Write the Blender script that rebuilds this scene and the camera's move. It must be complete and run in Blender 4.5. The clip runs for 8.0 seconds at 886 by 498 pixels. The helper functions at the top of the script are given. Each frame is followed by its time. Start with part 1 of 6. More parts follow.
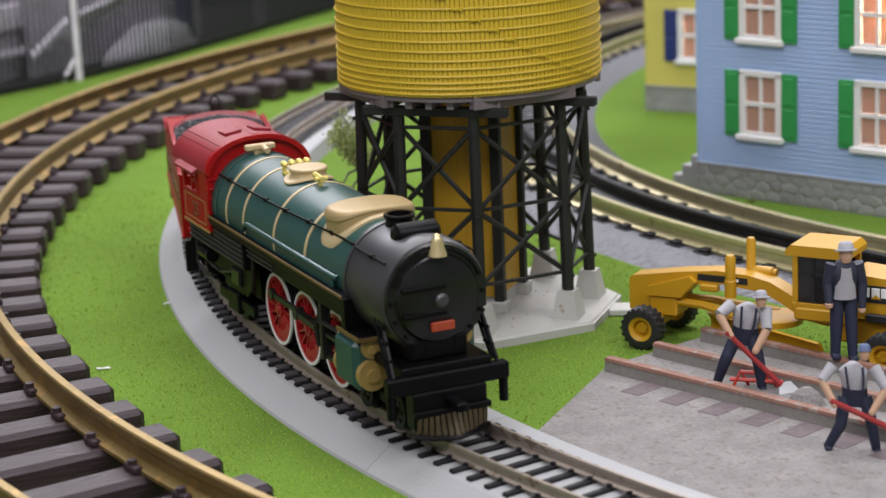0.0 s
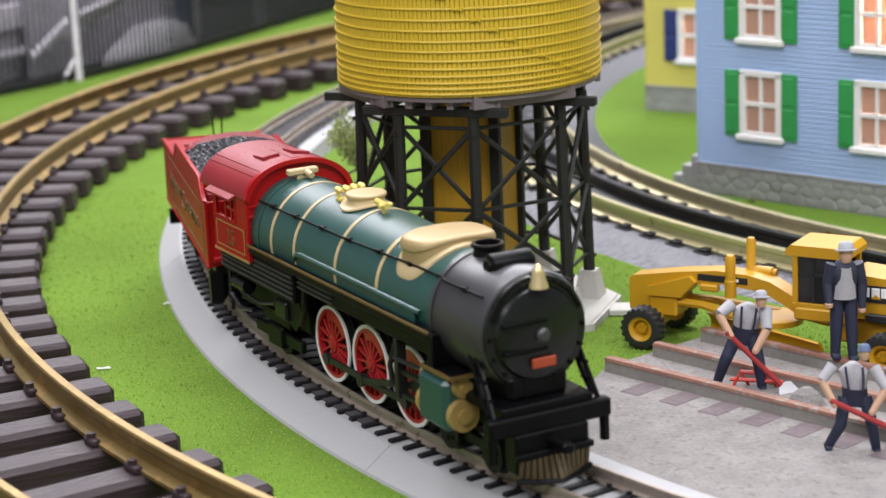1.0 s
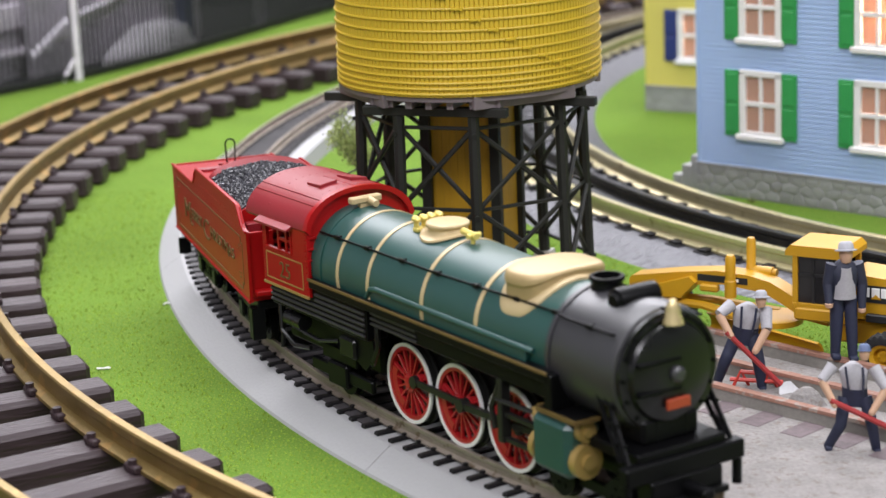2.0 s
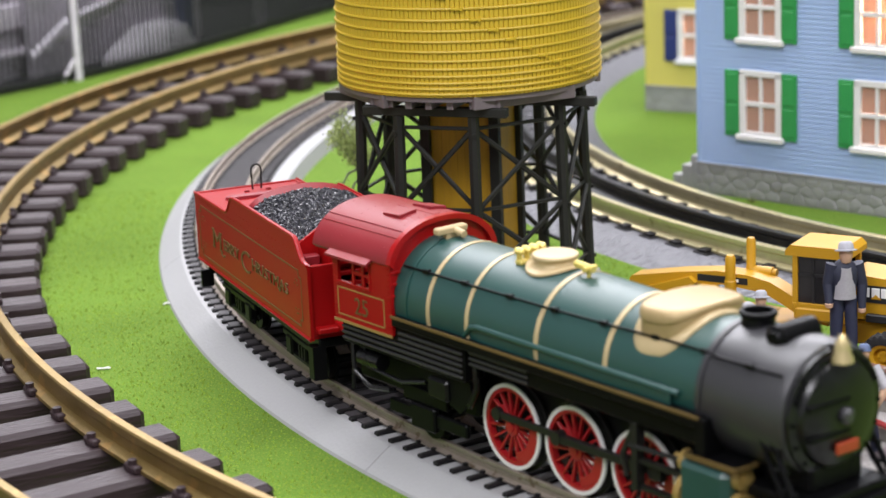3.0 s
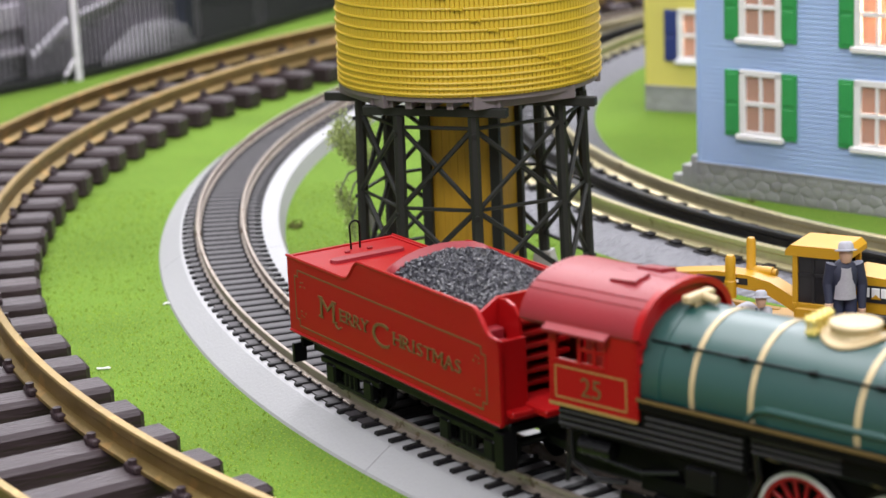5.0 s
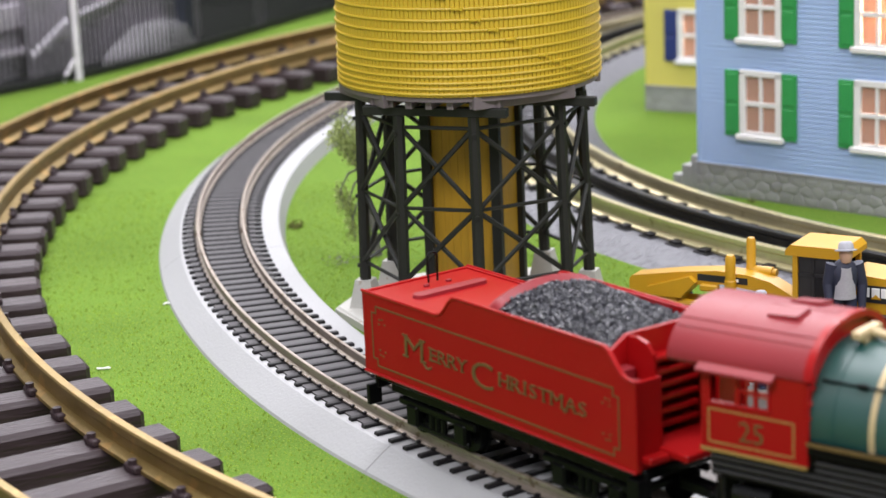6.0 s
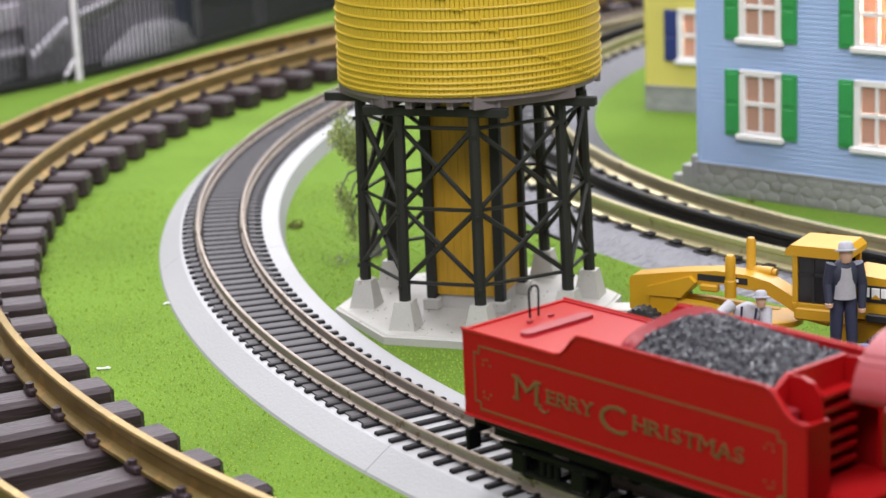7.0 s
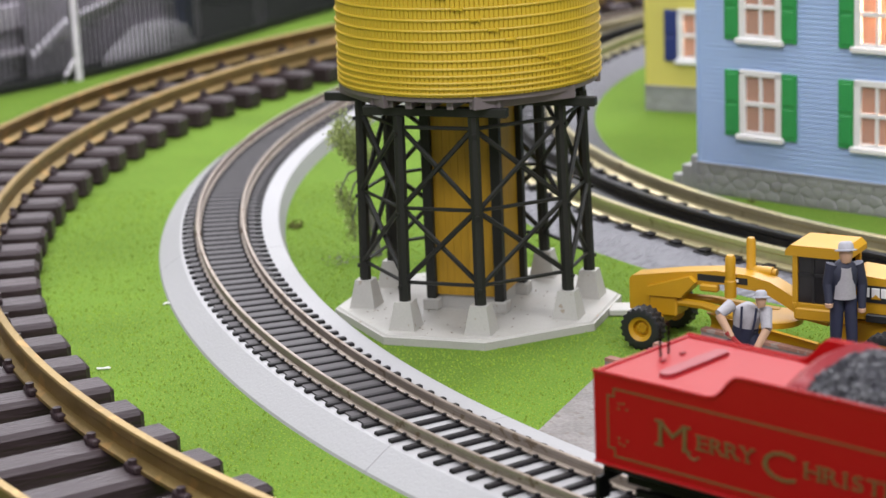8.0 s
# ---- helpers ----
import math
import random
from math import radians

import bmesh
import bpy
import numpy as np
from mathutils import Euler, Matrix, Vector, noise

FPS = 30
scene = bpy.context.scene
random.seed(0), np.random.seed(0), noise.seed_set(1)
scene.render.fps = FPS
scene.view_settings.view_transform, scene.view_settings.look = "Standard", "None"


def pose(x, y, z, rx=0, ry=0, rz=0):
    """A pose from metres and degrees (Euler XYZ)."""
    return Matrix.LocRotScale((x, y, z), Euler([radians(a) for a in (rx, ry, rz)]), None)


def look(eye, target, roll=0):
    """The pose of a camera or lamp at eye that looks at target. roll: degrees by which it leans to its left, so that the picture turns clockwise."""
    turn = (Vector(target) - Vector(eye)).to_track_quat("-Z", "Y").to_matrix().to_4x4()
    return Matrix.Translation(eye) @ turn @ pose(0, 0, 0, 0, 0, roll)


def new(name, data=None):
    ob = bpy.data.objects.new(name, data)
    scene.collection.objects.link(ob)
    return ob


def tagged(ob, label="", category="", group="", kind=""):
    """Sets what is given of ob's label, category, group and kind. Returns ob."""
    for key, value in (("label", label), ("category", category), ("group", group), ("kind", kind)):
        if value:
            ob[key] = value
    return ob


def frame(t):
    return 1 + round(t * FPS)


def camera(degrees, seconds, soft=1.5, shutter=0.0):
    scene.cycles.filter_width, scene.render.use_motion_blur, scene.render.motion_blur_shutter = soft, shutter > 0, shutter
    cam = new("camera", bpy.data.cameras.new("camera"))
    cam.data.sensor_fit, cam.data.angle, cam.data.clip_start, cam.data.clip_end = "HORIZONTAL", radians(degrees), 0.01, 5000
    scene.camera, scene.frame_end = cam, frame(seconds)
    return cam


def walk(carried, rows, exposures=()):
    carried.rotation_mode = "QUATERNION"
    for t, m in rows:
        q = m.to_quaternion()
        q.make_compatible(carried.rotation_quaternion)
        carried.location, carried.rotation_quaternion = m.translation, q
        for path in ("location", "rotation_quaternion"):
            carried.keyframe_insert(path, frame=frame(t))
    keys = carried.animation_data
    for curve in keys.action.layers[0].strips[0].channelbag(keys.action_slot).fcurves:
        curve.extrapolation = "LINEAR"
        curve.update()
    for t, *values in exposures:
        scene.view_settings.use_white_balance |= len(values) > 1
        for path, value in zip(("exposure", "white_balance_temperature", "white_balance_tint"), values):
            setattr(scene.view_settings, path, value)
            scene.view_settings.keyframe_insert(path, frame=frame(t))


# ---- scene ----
EYE_Z = 0.18918
PITCH = 0.25009
cam = camera(23.68, 8.0, soft=1.5)
cam.data.dof.use_dof = True
cam.data.dof.focus_distance = 0.595
cam.data.dof.aperture_fstop = 22.0
HOLD = look((0, 0, EYE_Z), (0, math.cos(PITCH), EYE_Z - math.sin(PITCH)), -2.495)
walk(cam, [(0.0, HOLD), (8.0, HOLD)], [(0.0, -0.34), (0.5, -0.18), (1.0, 0.05), (7.4, 0.10), (8.0, -0.06)])

# ---- light: a room with ceiling light panels, no daylight ----
world = bpy.data.worlds.new("room_air")
scene.world = world
world.use_nodes = True
world.node_tree.nodes["Background"].inputs[0].default_value = (0.9, 0.95, 1.0, 1)
world.node_tree.nodes["Background"].inputs[1].default_value = 0.17


def ceiling_lamp(x, y, z, w, d, power, colour, aim=None):
    data = bpy.data.lights.new("ceiling_lamp", "AREA")
    data.shape, data.size, data.size_y, data.energy, data.color = "RECTANGLE", w, d, power, colour
    ob = new("ceiling_lamp", data)
    ob.matrix_basis = look((x, y, z), aim or (x, y, 0))
    return ob


WARM = (0.945, 0.93, 1.0)
ceiling_lamp(0.1, 2.5, 1.55, 2.6, 0.8, 92, WARM, (0.05, 0.8, 0))
ceiling_lamp(-0.1, 0.9, 1.6, 1.5, 0.6, 30, WARM)
ceiling_lamp(-0.7, -0.8, 1.6, 1.5, 0.6, 47, WARM)
ceiling_lamp(1.3, -0.5, 1.6, 1.2, 0.6, 38, WARM)


# ---- materials ----
def material(name, base, rough=0.5, metal=0.0, fine=1500.0, coarse=60.0, vary=0.12, bump=0.15, depth=0.0001,
             cells=0.0, spots=None, spot_scale=400.0, spot_at=0.62, per_piece=0.0, spec=0.5, rough_vary=0.1, trans=0.0, island=0.0, stretch=None):
    m = bpy.data.materials.new(name)
    m.use_nodes = True
    nt = m.node_tree
    N, L = nt.nodes, nt.links
    b = N["Principled BSDF"]
    co = N.new("ShaderNodeTexCoord").outputs["Object"]
    if stretch:
        mp = N.new("ShaderNodeMapping")
        mp.inputs["Scale"].default_value = stretch
        L.new(co, mp.inputs["Vector"])
        co = mp.outputs[0]

    def tex(scale, detail=3.0):
        n = N.new("ShaderNodeTexNoise")
        n.inputs["Scale"].default_value, n.inputs["Detail"].default_value = scale, detail
        L.new(co, n.inputs["Vector"])
        return n.outputs["Fac"]

    def calc(op, a, c):
        n = N.new("ShaderNodeMath")
        n.operation = op
        for i, s in enumerate((a, c)):
            if isinstance(s, (int, float)):
                n.inputs[i].default_value = s
            else:
                L.new(s, n.inputs[i])
        return n.outputs[0]

    f1, f2 = tex(fine), tex(coarse, 2.0)
    total = calc("ADD", calc("MULTIPLY", calc("SUBTRACT", f1, 0.5), 2.4 * vary), calc("MULTIPLY", calc("SUBTRACT", f2, 0.5), 2.4 * vary))
    total = calc("ADD", total, 1.0)
    if per_piece:
        info = N.new("ShaderNodeObjectInfo")
        total = calc("ADD", total, calc("MULTIPLY", calc("SUBTRACT", info.outputs["Random"], 0.5), 2 * per_piece))
    if island:
        g = N.new("ShaderNodeNewGeometry")
        total = calc("ADD", total, calc("MULTIPLY", calc("SUBTRACT", g.outputs["Random Per Island"], 0.5), 2 * island))
    rgb = N.new("ShaderNodeVectorMath")
    rgb.operation = "SCALE"
    rgb.inputs[0].default_value = base
    L.new(total, rgb.inputs["Scale"])
    out = rgb.outputs[0]
    if spots:
        v = tex(spot_scale, 2.0)
        ramp = N.new("ShaderNodeMapRange")
        ramp.inputs["From Min"].default_value, ramp.inputs["From Max"].default_value = spot_at, spot_at + 0.06
        L.new(v, ramp.inputs["Value"])
        mix = N.new("ShaderNodeMix")
        mix.data_type = "RGBA"
        L.new(ramp.outputs[0], mix.inputs["Factor"])
        L.new(out, mix.inputs["A"])
        mix.inputs["B"].default_value = (*spots, 1)
        out = mix.outputs["Result"]
    L.new(out, b.inputs["Base Color"])
    L.new(calc("ADD", rough - rough_vary / 2, calc("MULTIPLY", f2, rough_vary)), b.inputs["Roughness"])
    b.inputs["Metallic"].default_value = metal
    b.inputs["Specular IOR Level"].default_value = spec
    if trans:
        b.inputs["Transmission Weight"].default_value = trans
    if bump:
        n = N.new("ShaderNodeBump")
        n.inputs["Strength"].default_value, n.inputs["Distance"].default_value = bump, depth
        if cells:
            vo = N.new("ShaderNodeTexVoronoi")
            vo.feature, vo.inputs["Scale"].default_value = "SMOOTH_F1", cells
            L.new(co, vo.inputs["Vector"])
            L.new(calc("SUBTRACT", 1.0, vo.outputs["Distance"]), n.inputs["Height"])
        else:
            L.new(f1, n.inputs["Height"])
        L.new(n.outputs[0], b.inputs["Normal"])
    return m


def glow(name, colour, strength):
    m = bpy.data.materials.new(name)
    m.use_nodes = True
    b = m.node_tree.nodes["Principled BSDF"]
    b.inputs["Base Color"].default_value = (*colour, 1)
    b.inputs["Emission Color"].default_value = (*colour, 1)
    b.inputs["Emission Strength"].default_value = strength
    return m


GRASS = material("grass_mat", (0.125, 0.225, 0.030), 0.95, fine=1700, coarse=14, vary=0.30, bump=1.0, depth=0.0009, spots=(0.25, 0.31, 0.05), spot_scale=1500, spot_at=0.58, spec=0.1)
TURF = material("turf_grain", (0.21, 0.315, 0.042), 0.95, vary=0.15, bump=0, spec=0.1, island=0.3)
ROADBED = material("grey_roadbed_plastic", (0.335, 0.334, 0.338), 0.55, fine=1100, coarse=30, vary=0.035, bump=0.5, depth=0.00025)
SLEEPER = material("black_sleeper_plastic", (0.0095, 0.0085, 0.0095), 0.5, fine=3000, vary=0.2, bump=0.3, per_piece=0.25, spec=0.25)
WEB = material("dark_ballast_web", (0.05, 0.045, 0.048), 0.6, vary=0.2)
STEEL = material("nickel_rail", (0.35, 0.295, 0.245), 0.42, metal=0.6, fine=900, coarse=120, vary=0.12, bump=0.05, spots=(0.2, 0.15, 0.1), spot_scale=260, spot_at=0.62)
BRASS = material("tarnished_brass_rail", (0.29, 0.20, 0.072), 0.36, metal=0.75, fine=700, coarse=40, vary=0.18, bump=0.06, spots=(0.42, 0.26, 0.09), spot_scale=120, spot_at=0.60)
PALEBRASS = material("pale_brass_rail", (0.62, 0.55, 0.33), 0.30, metal=0.65, fine=700, coarse=40, vary=0.12, bump=0.05, spots=(0.35, 0.27, 0.12), spot_scale=120, spot_at=0.63)
BROWN = material("brown_sleeper_plastic", (0.036, 0.0225, 0.0255), 0.46, fine=700, coarse=90, vary=0.3, bump=0.9, depth=0.0006, per_piece=0.18, spec=0.34, stretch=(0.12, 1, 1))
BLACKRAIL = material("black_centre_rail", (0.012, 0.012, 0.013), 0.35, vary=0.1)
BALLAST = material("grey_ballast_plastic", (0.10, 0.10, 0.113), 0.45, fine=560, coarse=60, vary=0.15, bump=0.8, depth=0.0008, cells=400.0, spec=0.3)
YELLOW = material("yellow_tank_plastic", (0.56, 0.385, 0.024), 0.48, fine=1200, coarse=50, vary=0.07, bump=0.1, island=0.03)
YWOOD = material("yellow_board_plastic", (0.42, 0.235, 0.011), 0.5, fine=700, coarse=90, vary=0.2, bump=0.3, stretch=(1, 1, 0.1))
TIMBER = material("dark_grey_timber_plastic", (0.018, 0.0185, 0.0155), 0.5, spec=0.3, fine=1500, coarse=90, vary=0.2, bump=0.25)
JOIST = material("purple_grey_joist_plastic", (0.15, 0.122, 0.128), 0.5, fine=900, vary=0.15, bump=0.2)
CONCRETE = material("pale_concrete_plastic", (0.42, 0.41, 0.375), 0.6, fine=1500, coarse=60, vary=0.08, bump=0.2, spots=(0.30, 0.25, 0.19), spot_scale=330, spot_at=0.69)
BLUE = material("pale_blue_siding", (0.35, 0.48, 0.74), 0.5, fine=900, coarse=40, vary=0.04, bump=0.1)
LEMON = material("yellow_siding", (0.62, 0.55, 0.12), 0.5, fine=900, coarse=40, vary=0.05, bump=0.1)
STONE = material("grey_stone_foundation", (0.285, 0.285, 0.28), 0.65, fine=900, coarse=120, vary=0.1, bump=0.5, depth=0.0003, per_piece=0.1)
WHITE = material("white_trim", (0.78, 0.77, 0.76), 0.45, vary=0.03, bump=0.05)
GREEN = material("green_shutter", (0.03, 0.30, 0.075), 0.45, vary=0.08)
NAVY = material("navy_shutter", (0.02, 0.035, 0.16), 0.45, vary=0.08)
PLATE = material("grey_gravel_base", (0.235, 0.220, 0.211), 0.85, fine=900, coarse=110, vary=0.26, bump=1.0, depth=0.0006, spots=(0.19, 0.165, 0.148), spot_scale=420, spot_at=0.60, spec=0.2)
RUST = material("rusty_kerb_edge", (0.24, 0.12, 0.085), 0.75, fine=700, coarse=130, vary=0.25, bump=0.4, spots=(0.26, 0.21, 0.18), spot_scale=240, spot_at=0.58)
KERB = material("weathered_kerb", (0.20, 0.185, 0.165), 0.8, fine=700, coarse=120, vary=0.2, bump=0.6, depth=0.0003)
OLDTIE = material("faded_sleeper", (0.13, 0.10, 0.106), 0.8, fine=700, coarse=150, vary=0.3, bump=0.4)
LINING = material("warm_room_lining", (0.60, 0.42, 0.30), 0.8, vary=0.08)


# ---- mesh helpers; all lengths in millimetres ----
class Geo:
    def __init__(self):
        self.v, self.f, self.mi, self.k = [], [], [], 0

    def add(self, verts, faces, m=None):
        o = len(self.v)
        for p in verts:
            p = Vector(p)
            self.v.append(m @ p if m else p)
        for q in faces:
            self.f.append([o + i for i in q])
            self.mi.append(self.k)
        return self

    def box(self, x0, x1, y0, y1, z0, z1, b=0.0, m=None):
        if b <= 0:
            v = [(x, y, z) for x in (x0, x1) for y in (y0, y1) for z in (z0, z1)]
            return self.add(v, [(0, 1, 3, 2), (4, 6, 7, 5), (0, 4, 5, 1), (2, 3, 7, 6), (0, 2, 6, 4), (1, 5, 7, 3)], m)
        v, at = [], {}
        for i, x in enumerate((x0, x1)):
            for j, y in enumerate((y0, y1)):
                for k, z in enumerate((z0, z1)):
                    s = (1 - 2 * i, 1 - 2 * j, 1 - 2 * k)
                    for a in range(3):
                        p = [x, y, z]
                        for c in range(3):
                            if c != a:
                                p[c] += s[c] * b
                        at[i, j, k, a] = len(v)
                        v.append(p)
        f = []
        for a in range(3):
            for side in (0, 1):
                q = []
                for c, d in ((0, 0), (1, 0), (1, 1), (0, 1)):
                    idx = [0, 0, 0]
                    idx[a], idx[(a + 1) % 3], idx[(a + 2) % 3] = side, c, d
                    q.append(at[(*idx, a)])
                f.append(q if side else q[::-1])
        for a in range(3):
            e1, e2 = (a + 1) % 3, (a + 2) % 3
            for c in (0, 1):
                for d in (0, 1):
                    i0, i1 = [0, 0, 0], [0, 0, 0]
                    i0[e1] = i1[e1] = c
                    i0[e2] = i1[e2] = d
                    i1[a] = 1
                    f.append([at[(*i0, e1)], at[(*i1, e1)], at[(*i1, e2)], at[(*i0, e2)]])
        for i in (0, 1):
            for j in (0, 1):
                for k in (0, 1):
                    f.append([at[i, j, k, 0], at[i, j, k, 1], at[i, j, k, 2]])
        return self.add(v, f, m)

    def cyl(self, p0, p1, r0, r1=None, n=14, cap=True, m=None):
        p0, p1 = Vector(p0), Vector(p1)
        r1 = r0 if r1 is None else r1
        q = (p1 - p0).to_track_quat("Z", "Y").to_matrix()
        v = []
        for p, r in ((p0, r0), (p1, r1)):
            for i in range(n):
                a = 2 * math.pi * (i + 0.5) / n
                v.append(p + q @ Vector((r * math.cos(a), r * math.sin(a), 0)))
        f = [(i, (i + 1) % n, n + (i + 1) % n, n + i) for i in range(n)]
        if cap:
            f += [tuple(range(n))[::-1], tuple(range(n, 2 * n))]
        return self.add(v, f, m)

    def lathe(self, prof, n=32, m=None, cap=True):
        v = [(r * math.cos(2 * math.pi * i / n), r * math.sin(2 * math.pi * i / n), z) for r, z in prof for i in range(n)]
        k = len(prof)
        f = [(j * n + i, j * n + (i + 1) % n, (j + 1) * n + (i + 1) % n, (j + 1) * n + i) for j in range(k - 1) for i in range(n)]
        if cap and prof[0][0] > 1e-6:
            f.append(tuple(range(n))[::-1])
        if cap and prof[-1][0] > 1e-6:
            f.append(tuple(range((k - 1) * n, k * n)))
        return self.add(v, f, m)

    def prism(self, poly, z0, z1, m=None, shrink=0.0):
        n = len(poly)
        cx, cy = sum(p[0] for p in poly) / n, sum(p[1] for p in poly) / n
        up = [(cx + (x - cx) * (1 - shrink), cy + (y - cy) * (1 - shrink)) for x, y in poly]
        v = [(x, y, z0) for x, y in poly] + [(x, y, z1) for x, y in up]
        f = [(i, (i + 1) % n, n + (i + 1) % n, n + i) for i in range(n)] + [tuple(range(n))[::-1], tuple(range(n, 2 * n))]
        return self.add(v, f, m)

    def sweep(self, prof, frames, cap=True, closed=True):
        n, v = len(prof), []
        for o, side, up in frames:
            v += [o + side * a + up * b for a, b in prof]
        f = [(j * n + i, j * n + (i + 1) % n, (j + 1) * n + (i + 1) % n, (j + 1) * n + i)
             for j in range(len(frames) - 1) for i in range(n if closed else n - 1)]
        if cap:
            f += [tuple(range(n))[::-1], tuple(range((len(frames) - 1) * n, len(frames) * n))]
        return self.add(v, f)

    def tube(self, pts, r, n=6):
        pts = [Vector(p) for p in pts]
        fr = []
        for i, p in enumerate(pts):
            d = (pts[min(i + 1, len(pts) - 1)] - pts[max(i - 1, 0)]).normalized()
            s = (s - d * s.dot(d)).normalized() if fr else d.cross(Vector((0.03, 0.02, 1))).normalized()
            fr.append((p, s, s.cross(d)))
        rr = r if isinstance(r, (list, tuple)) else [r] * len(pts)
        v = []
        for (p, s, u), q in zip(fr, rr):
            v += [p + s * (q * math.cos(2 * math.pi * i / n)) + u * (q * math.sin(2 * math.pi * i / n)) for i in range(n)]
        f = [(j * n + i, j * n + (i + 1) % n, (j + 1) * n + (i + 1) % n, (j + 1) * n + i) for j in range(len(pts) - 1) for i in range(n)]
        f += [tuple(range(n))[::-1], tuple(range((len(pts) - 1) * n, len(pts) * n))]
        return self.add(v, f)

    def mesh(self, name, mats, smooth=35.0):
        me = bpy.data.meshes.new(name)
        me.from_pydata([v * 0.001 for v in self.v], [], self.f)
        for m in mats if isinstance(mats, (list, tuple)) else (mats,):
            me.materials.append(m)
        me.polygons.foreach_set("material_index", self.mi)
        bm = bmesh.new()
        bm.from_mesh(me)
        bmesh.ops.recalc_face_normals(bm, faces=bm.faces)
        bm.to_mesh(me)
        bm.free()
        if smooth:
            me.polygons.foreach_set("use_smooth", [True] * len(me.polygons))
            me.set_sharp_from_angle(angle=radians(smooth))
        return me


def part(name, geo, mats, parent=None, label="", at=None, smooth=35.0):
    """One mesh object under a thing or part; at is its pose in the parent, in metres."""
    ob = new(name, geo if isinstance(geo, bpy.types.Mesh) else geo.mesh(name, mats, smooth))
    if parent:
        ob.parent = parent
    if at is not None:
        ob.matrix_basis = at
    if label:
        tagged(ob, label)
    return ob


def thing(name, label, category, at=None, group="", kind=""):
    ob = new(name)
    ob.empty_display_size = 0.01
    if at is not None:
        ob.matrix_basis = at
    return tagged(ob, label, category, group, kind)


def mm(x, y, z, rx=0, ry=0, rz=0):
    return pose(x * 0.001, y * 0.001, z * 0.001, rx, ry, rz)


UP = Vector((0, 0, 1))


def arc(cx, cy, r, a0, a1, step):
    n = max(2, int(abs(radians(a1 - a0)) * r / step))
    out = []
    for i in range(n + 1):
        a = radians(a0 + (a1 - a0) * i / n)
        s = Vector((math.cos(a), math.sin(a), 0))
        out.append((Vector((cx, cy, 0)) + s * r, s, UP))
    return out


def along(path, pitch, start=0.0):
    """Poses at even steps along a path: place, outward side, and way."""
    out, want, run = [], start, 0.0
    for (p, s, _), (q, s2, _) in zip(path, path[1:]):
        d = (q - p).length
        while want < run + d:
            k = (want - run) / d
            out.append((p.lerp(q, k), s.lerp(s2, k).normalized()))
            want += pitch
        run += d
    return out


def set_pose(p, s, z=0.0):
    """Pose in metres: x outward, y along the track."""
    w = UP.cross(s)
    m = Matrix((s, w, UP)).transposed().to_4x4()
    m.translation = (p + UP * z) * 0.001
    return m


def rail_profile(u, z0, z1, head, foot):
    h = z1 - z0
    return [(u - foot / 2, z0), (u + foot / 2, z0), (u + foot / 2, z0 + h * 0.12), (u + head * 0.22, z0 + h * 0.26), (u + head * 0.22, z0 + h * 0.62),
            (u + head / 2, z0 + h * 0.72), (u + head / 2, z1 - head * 0.14), (u + head * 0.36, z1), (u - head * 0.36, z1), (u - head / 2, z1 - head * 0.14),
            (u - head / 2, z0 + h * 0.72), (u - head * 0.22, z0 + h * 0.62), (u - head * 0.22, z0 + h * 0.26), (u - foot / 2, z0 + h * 0.12)]


# ---- the board, and the room round it ----
FLOORING = material("dark_floor", (0.10, 0.10, 0.11), 0.5, fine=30, coarse=3, vary=0.1, bump=0)
ROOMWALL = material("room_wall_paint", (0.42, 0.42, 0.44), 0.7, fine=40, coarse=2, vary=0.05, bump=0)
CEILING = material("ceiling_paint", (0.75, 0.75, 0.74), 0.8, fine=40, coarse=2, vary=0.04, bump=0)
g = Geo()
g.box(-700, 1300, -350, 1900, -30, 0)
tagged(part("ground", g, GRASS), "bright green grass mat on the layout board", "ground", kind="structure")
g = Geo()
g.box(-2500, 3500, -2000, 4000, -950, -900)
tagged(part("floor", g, FLOORING), "dark grey room floor", "floor", kind="structure")
g = Geo()
g.box(-2500, 3500, -2000, 4000, 1700, 1750)
tagged(part("ceiling", g, CEILING), "white painted ceiling", "ceiling", kind="structure")
for nm, q in (("wall_north", (-2500, 3500, 4000, 4100)), ("wall_south", (-2500, 3500, -2100, -2000)), ("wall_west", (-2600, -2500, -2000, 4000)), ("wall_east", (3500, 3600, -2000, 4000))):
    g = Geo()
    g.box(*q, -900, 1700)
    tagged(part(nm, g, ROOMWALL), "plain painted room wall", "wall", kind="structure")

# ---- small-gauge track that the train runs on ----
HO = (474.43, 813.36, 558.8)
ho = thing("small_gauge_track", "curved model track with black sleepers on grey plastic roadbed", "railway track", kind="structure")
path = arc(*HO, 96, 247, 8)
cuts = [96] + [211.3 - 22.5 * k for k in (4, 3, 2, 1, 0, -1)] + [247]
for a0, a1 in zip(cuts, cuts[1:]):
    g = Geo()
    g.sweep([(-23.8, 0), (-23.5, 0.8), (-21.8, 5.7), (-21.2, 6.0), (14.4, 6.0), (15.2, 5.8), (22.6, 0.8), (23, 0)], arc(*HO, a0 + 0.010, a1 - 0.010, 8))
    part("roadbed", g, ROADBED, ho, "light grey plastic roadbed", smooth=12)
g = Geo()
g.sweep([(-12.6, 6.02), (12.6, 6.02), (12.6, 6.5), (-12.6, 6.5)], arc(*HO, 96, 209.6, 8))
part("ballast_web", g, WEB, ho)
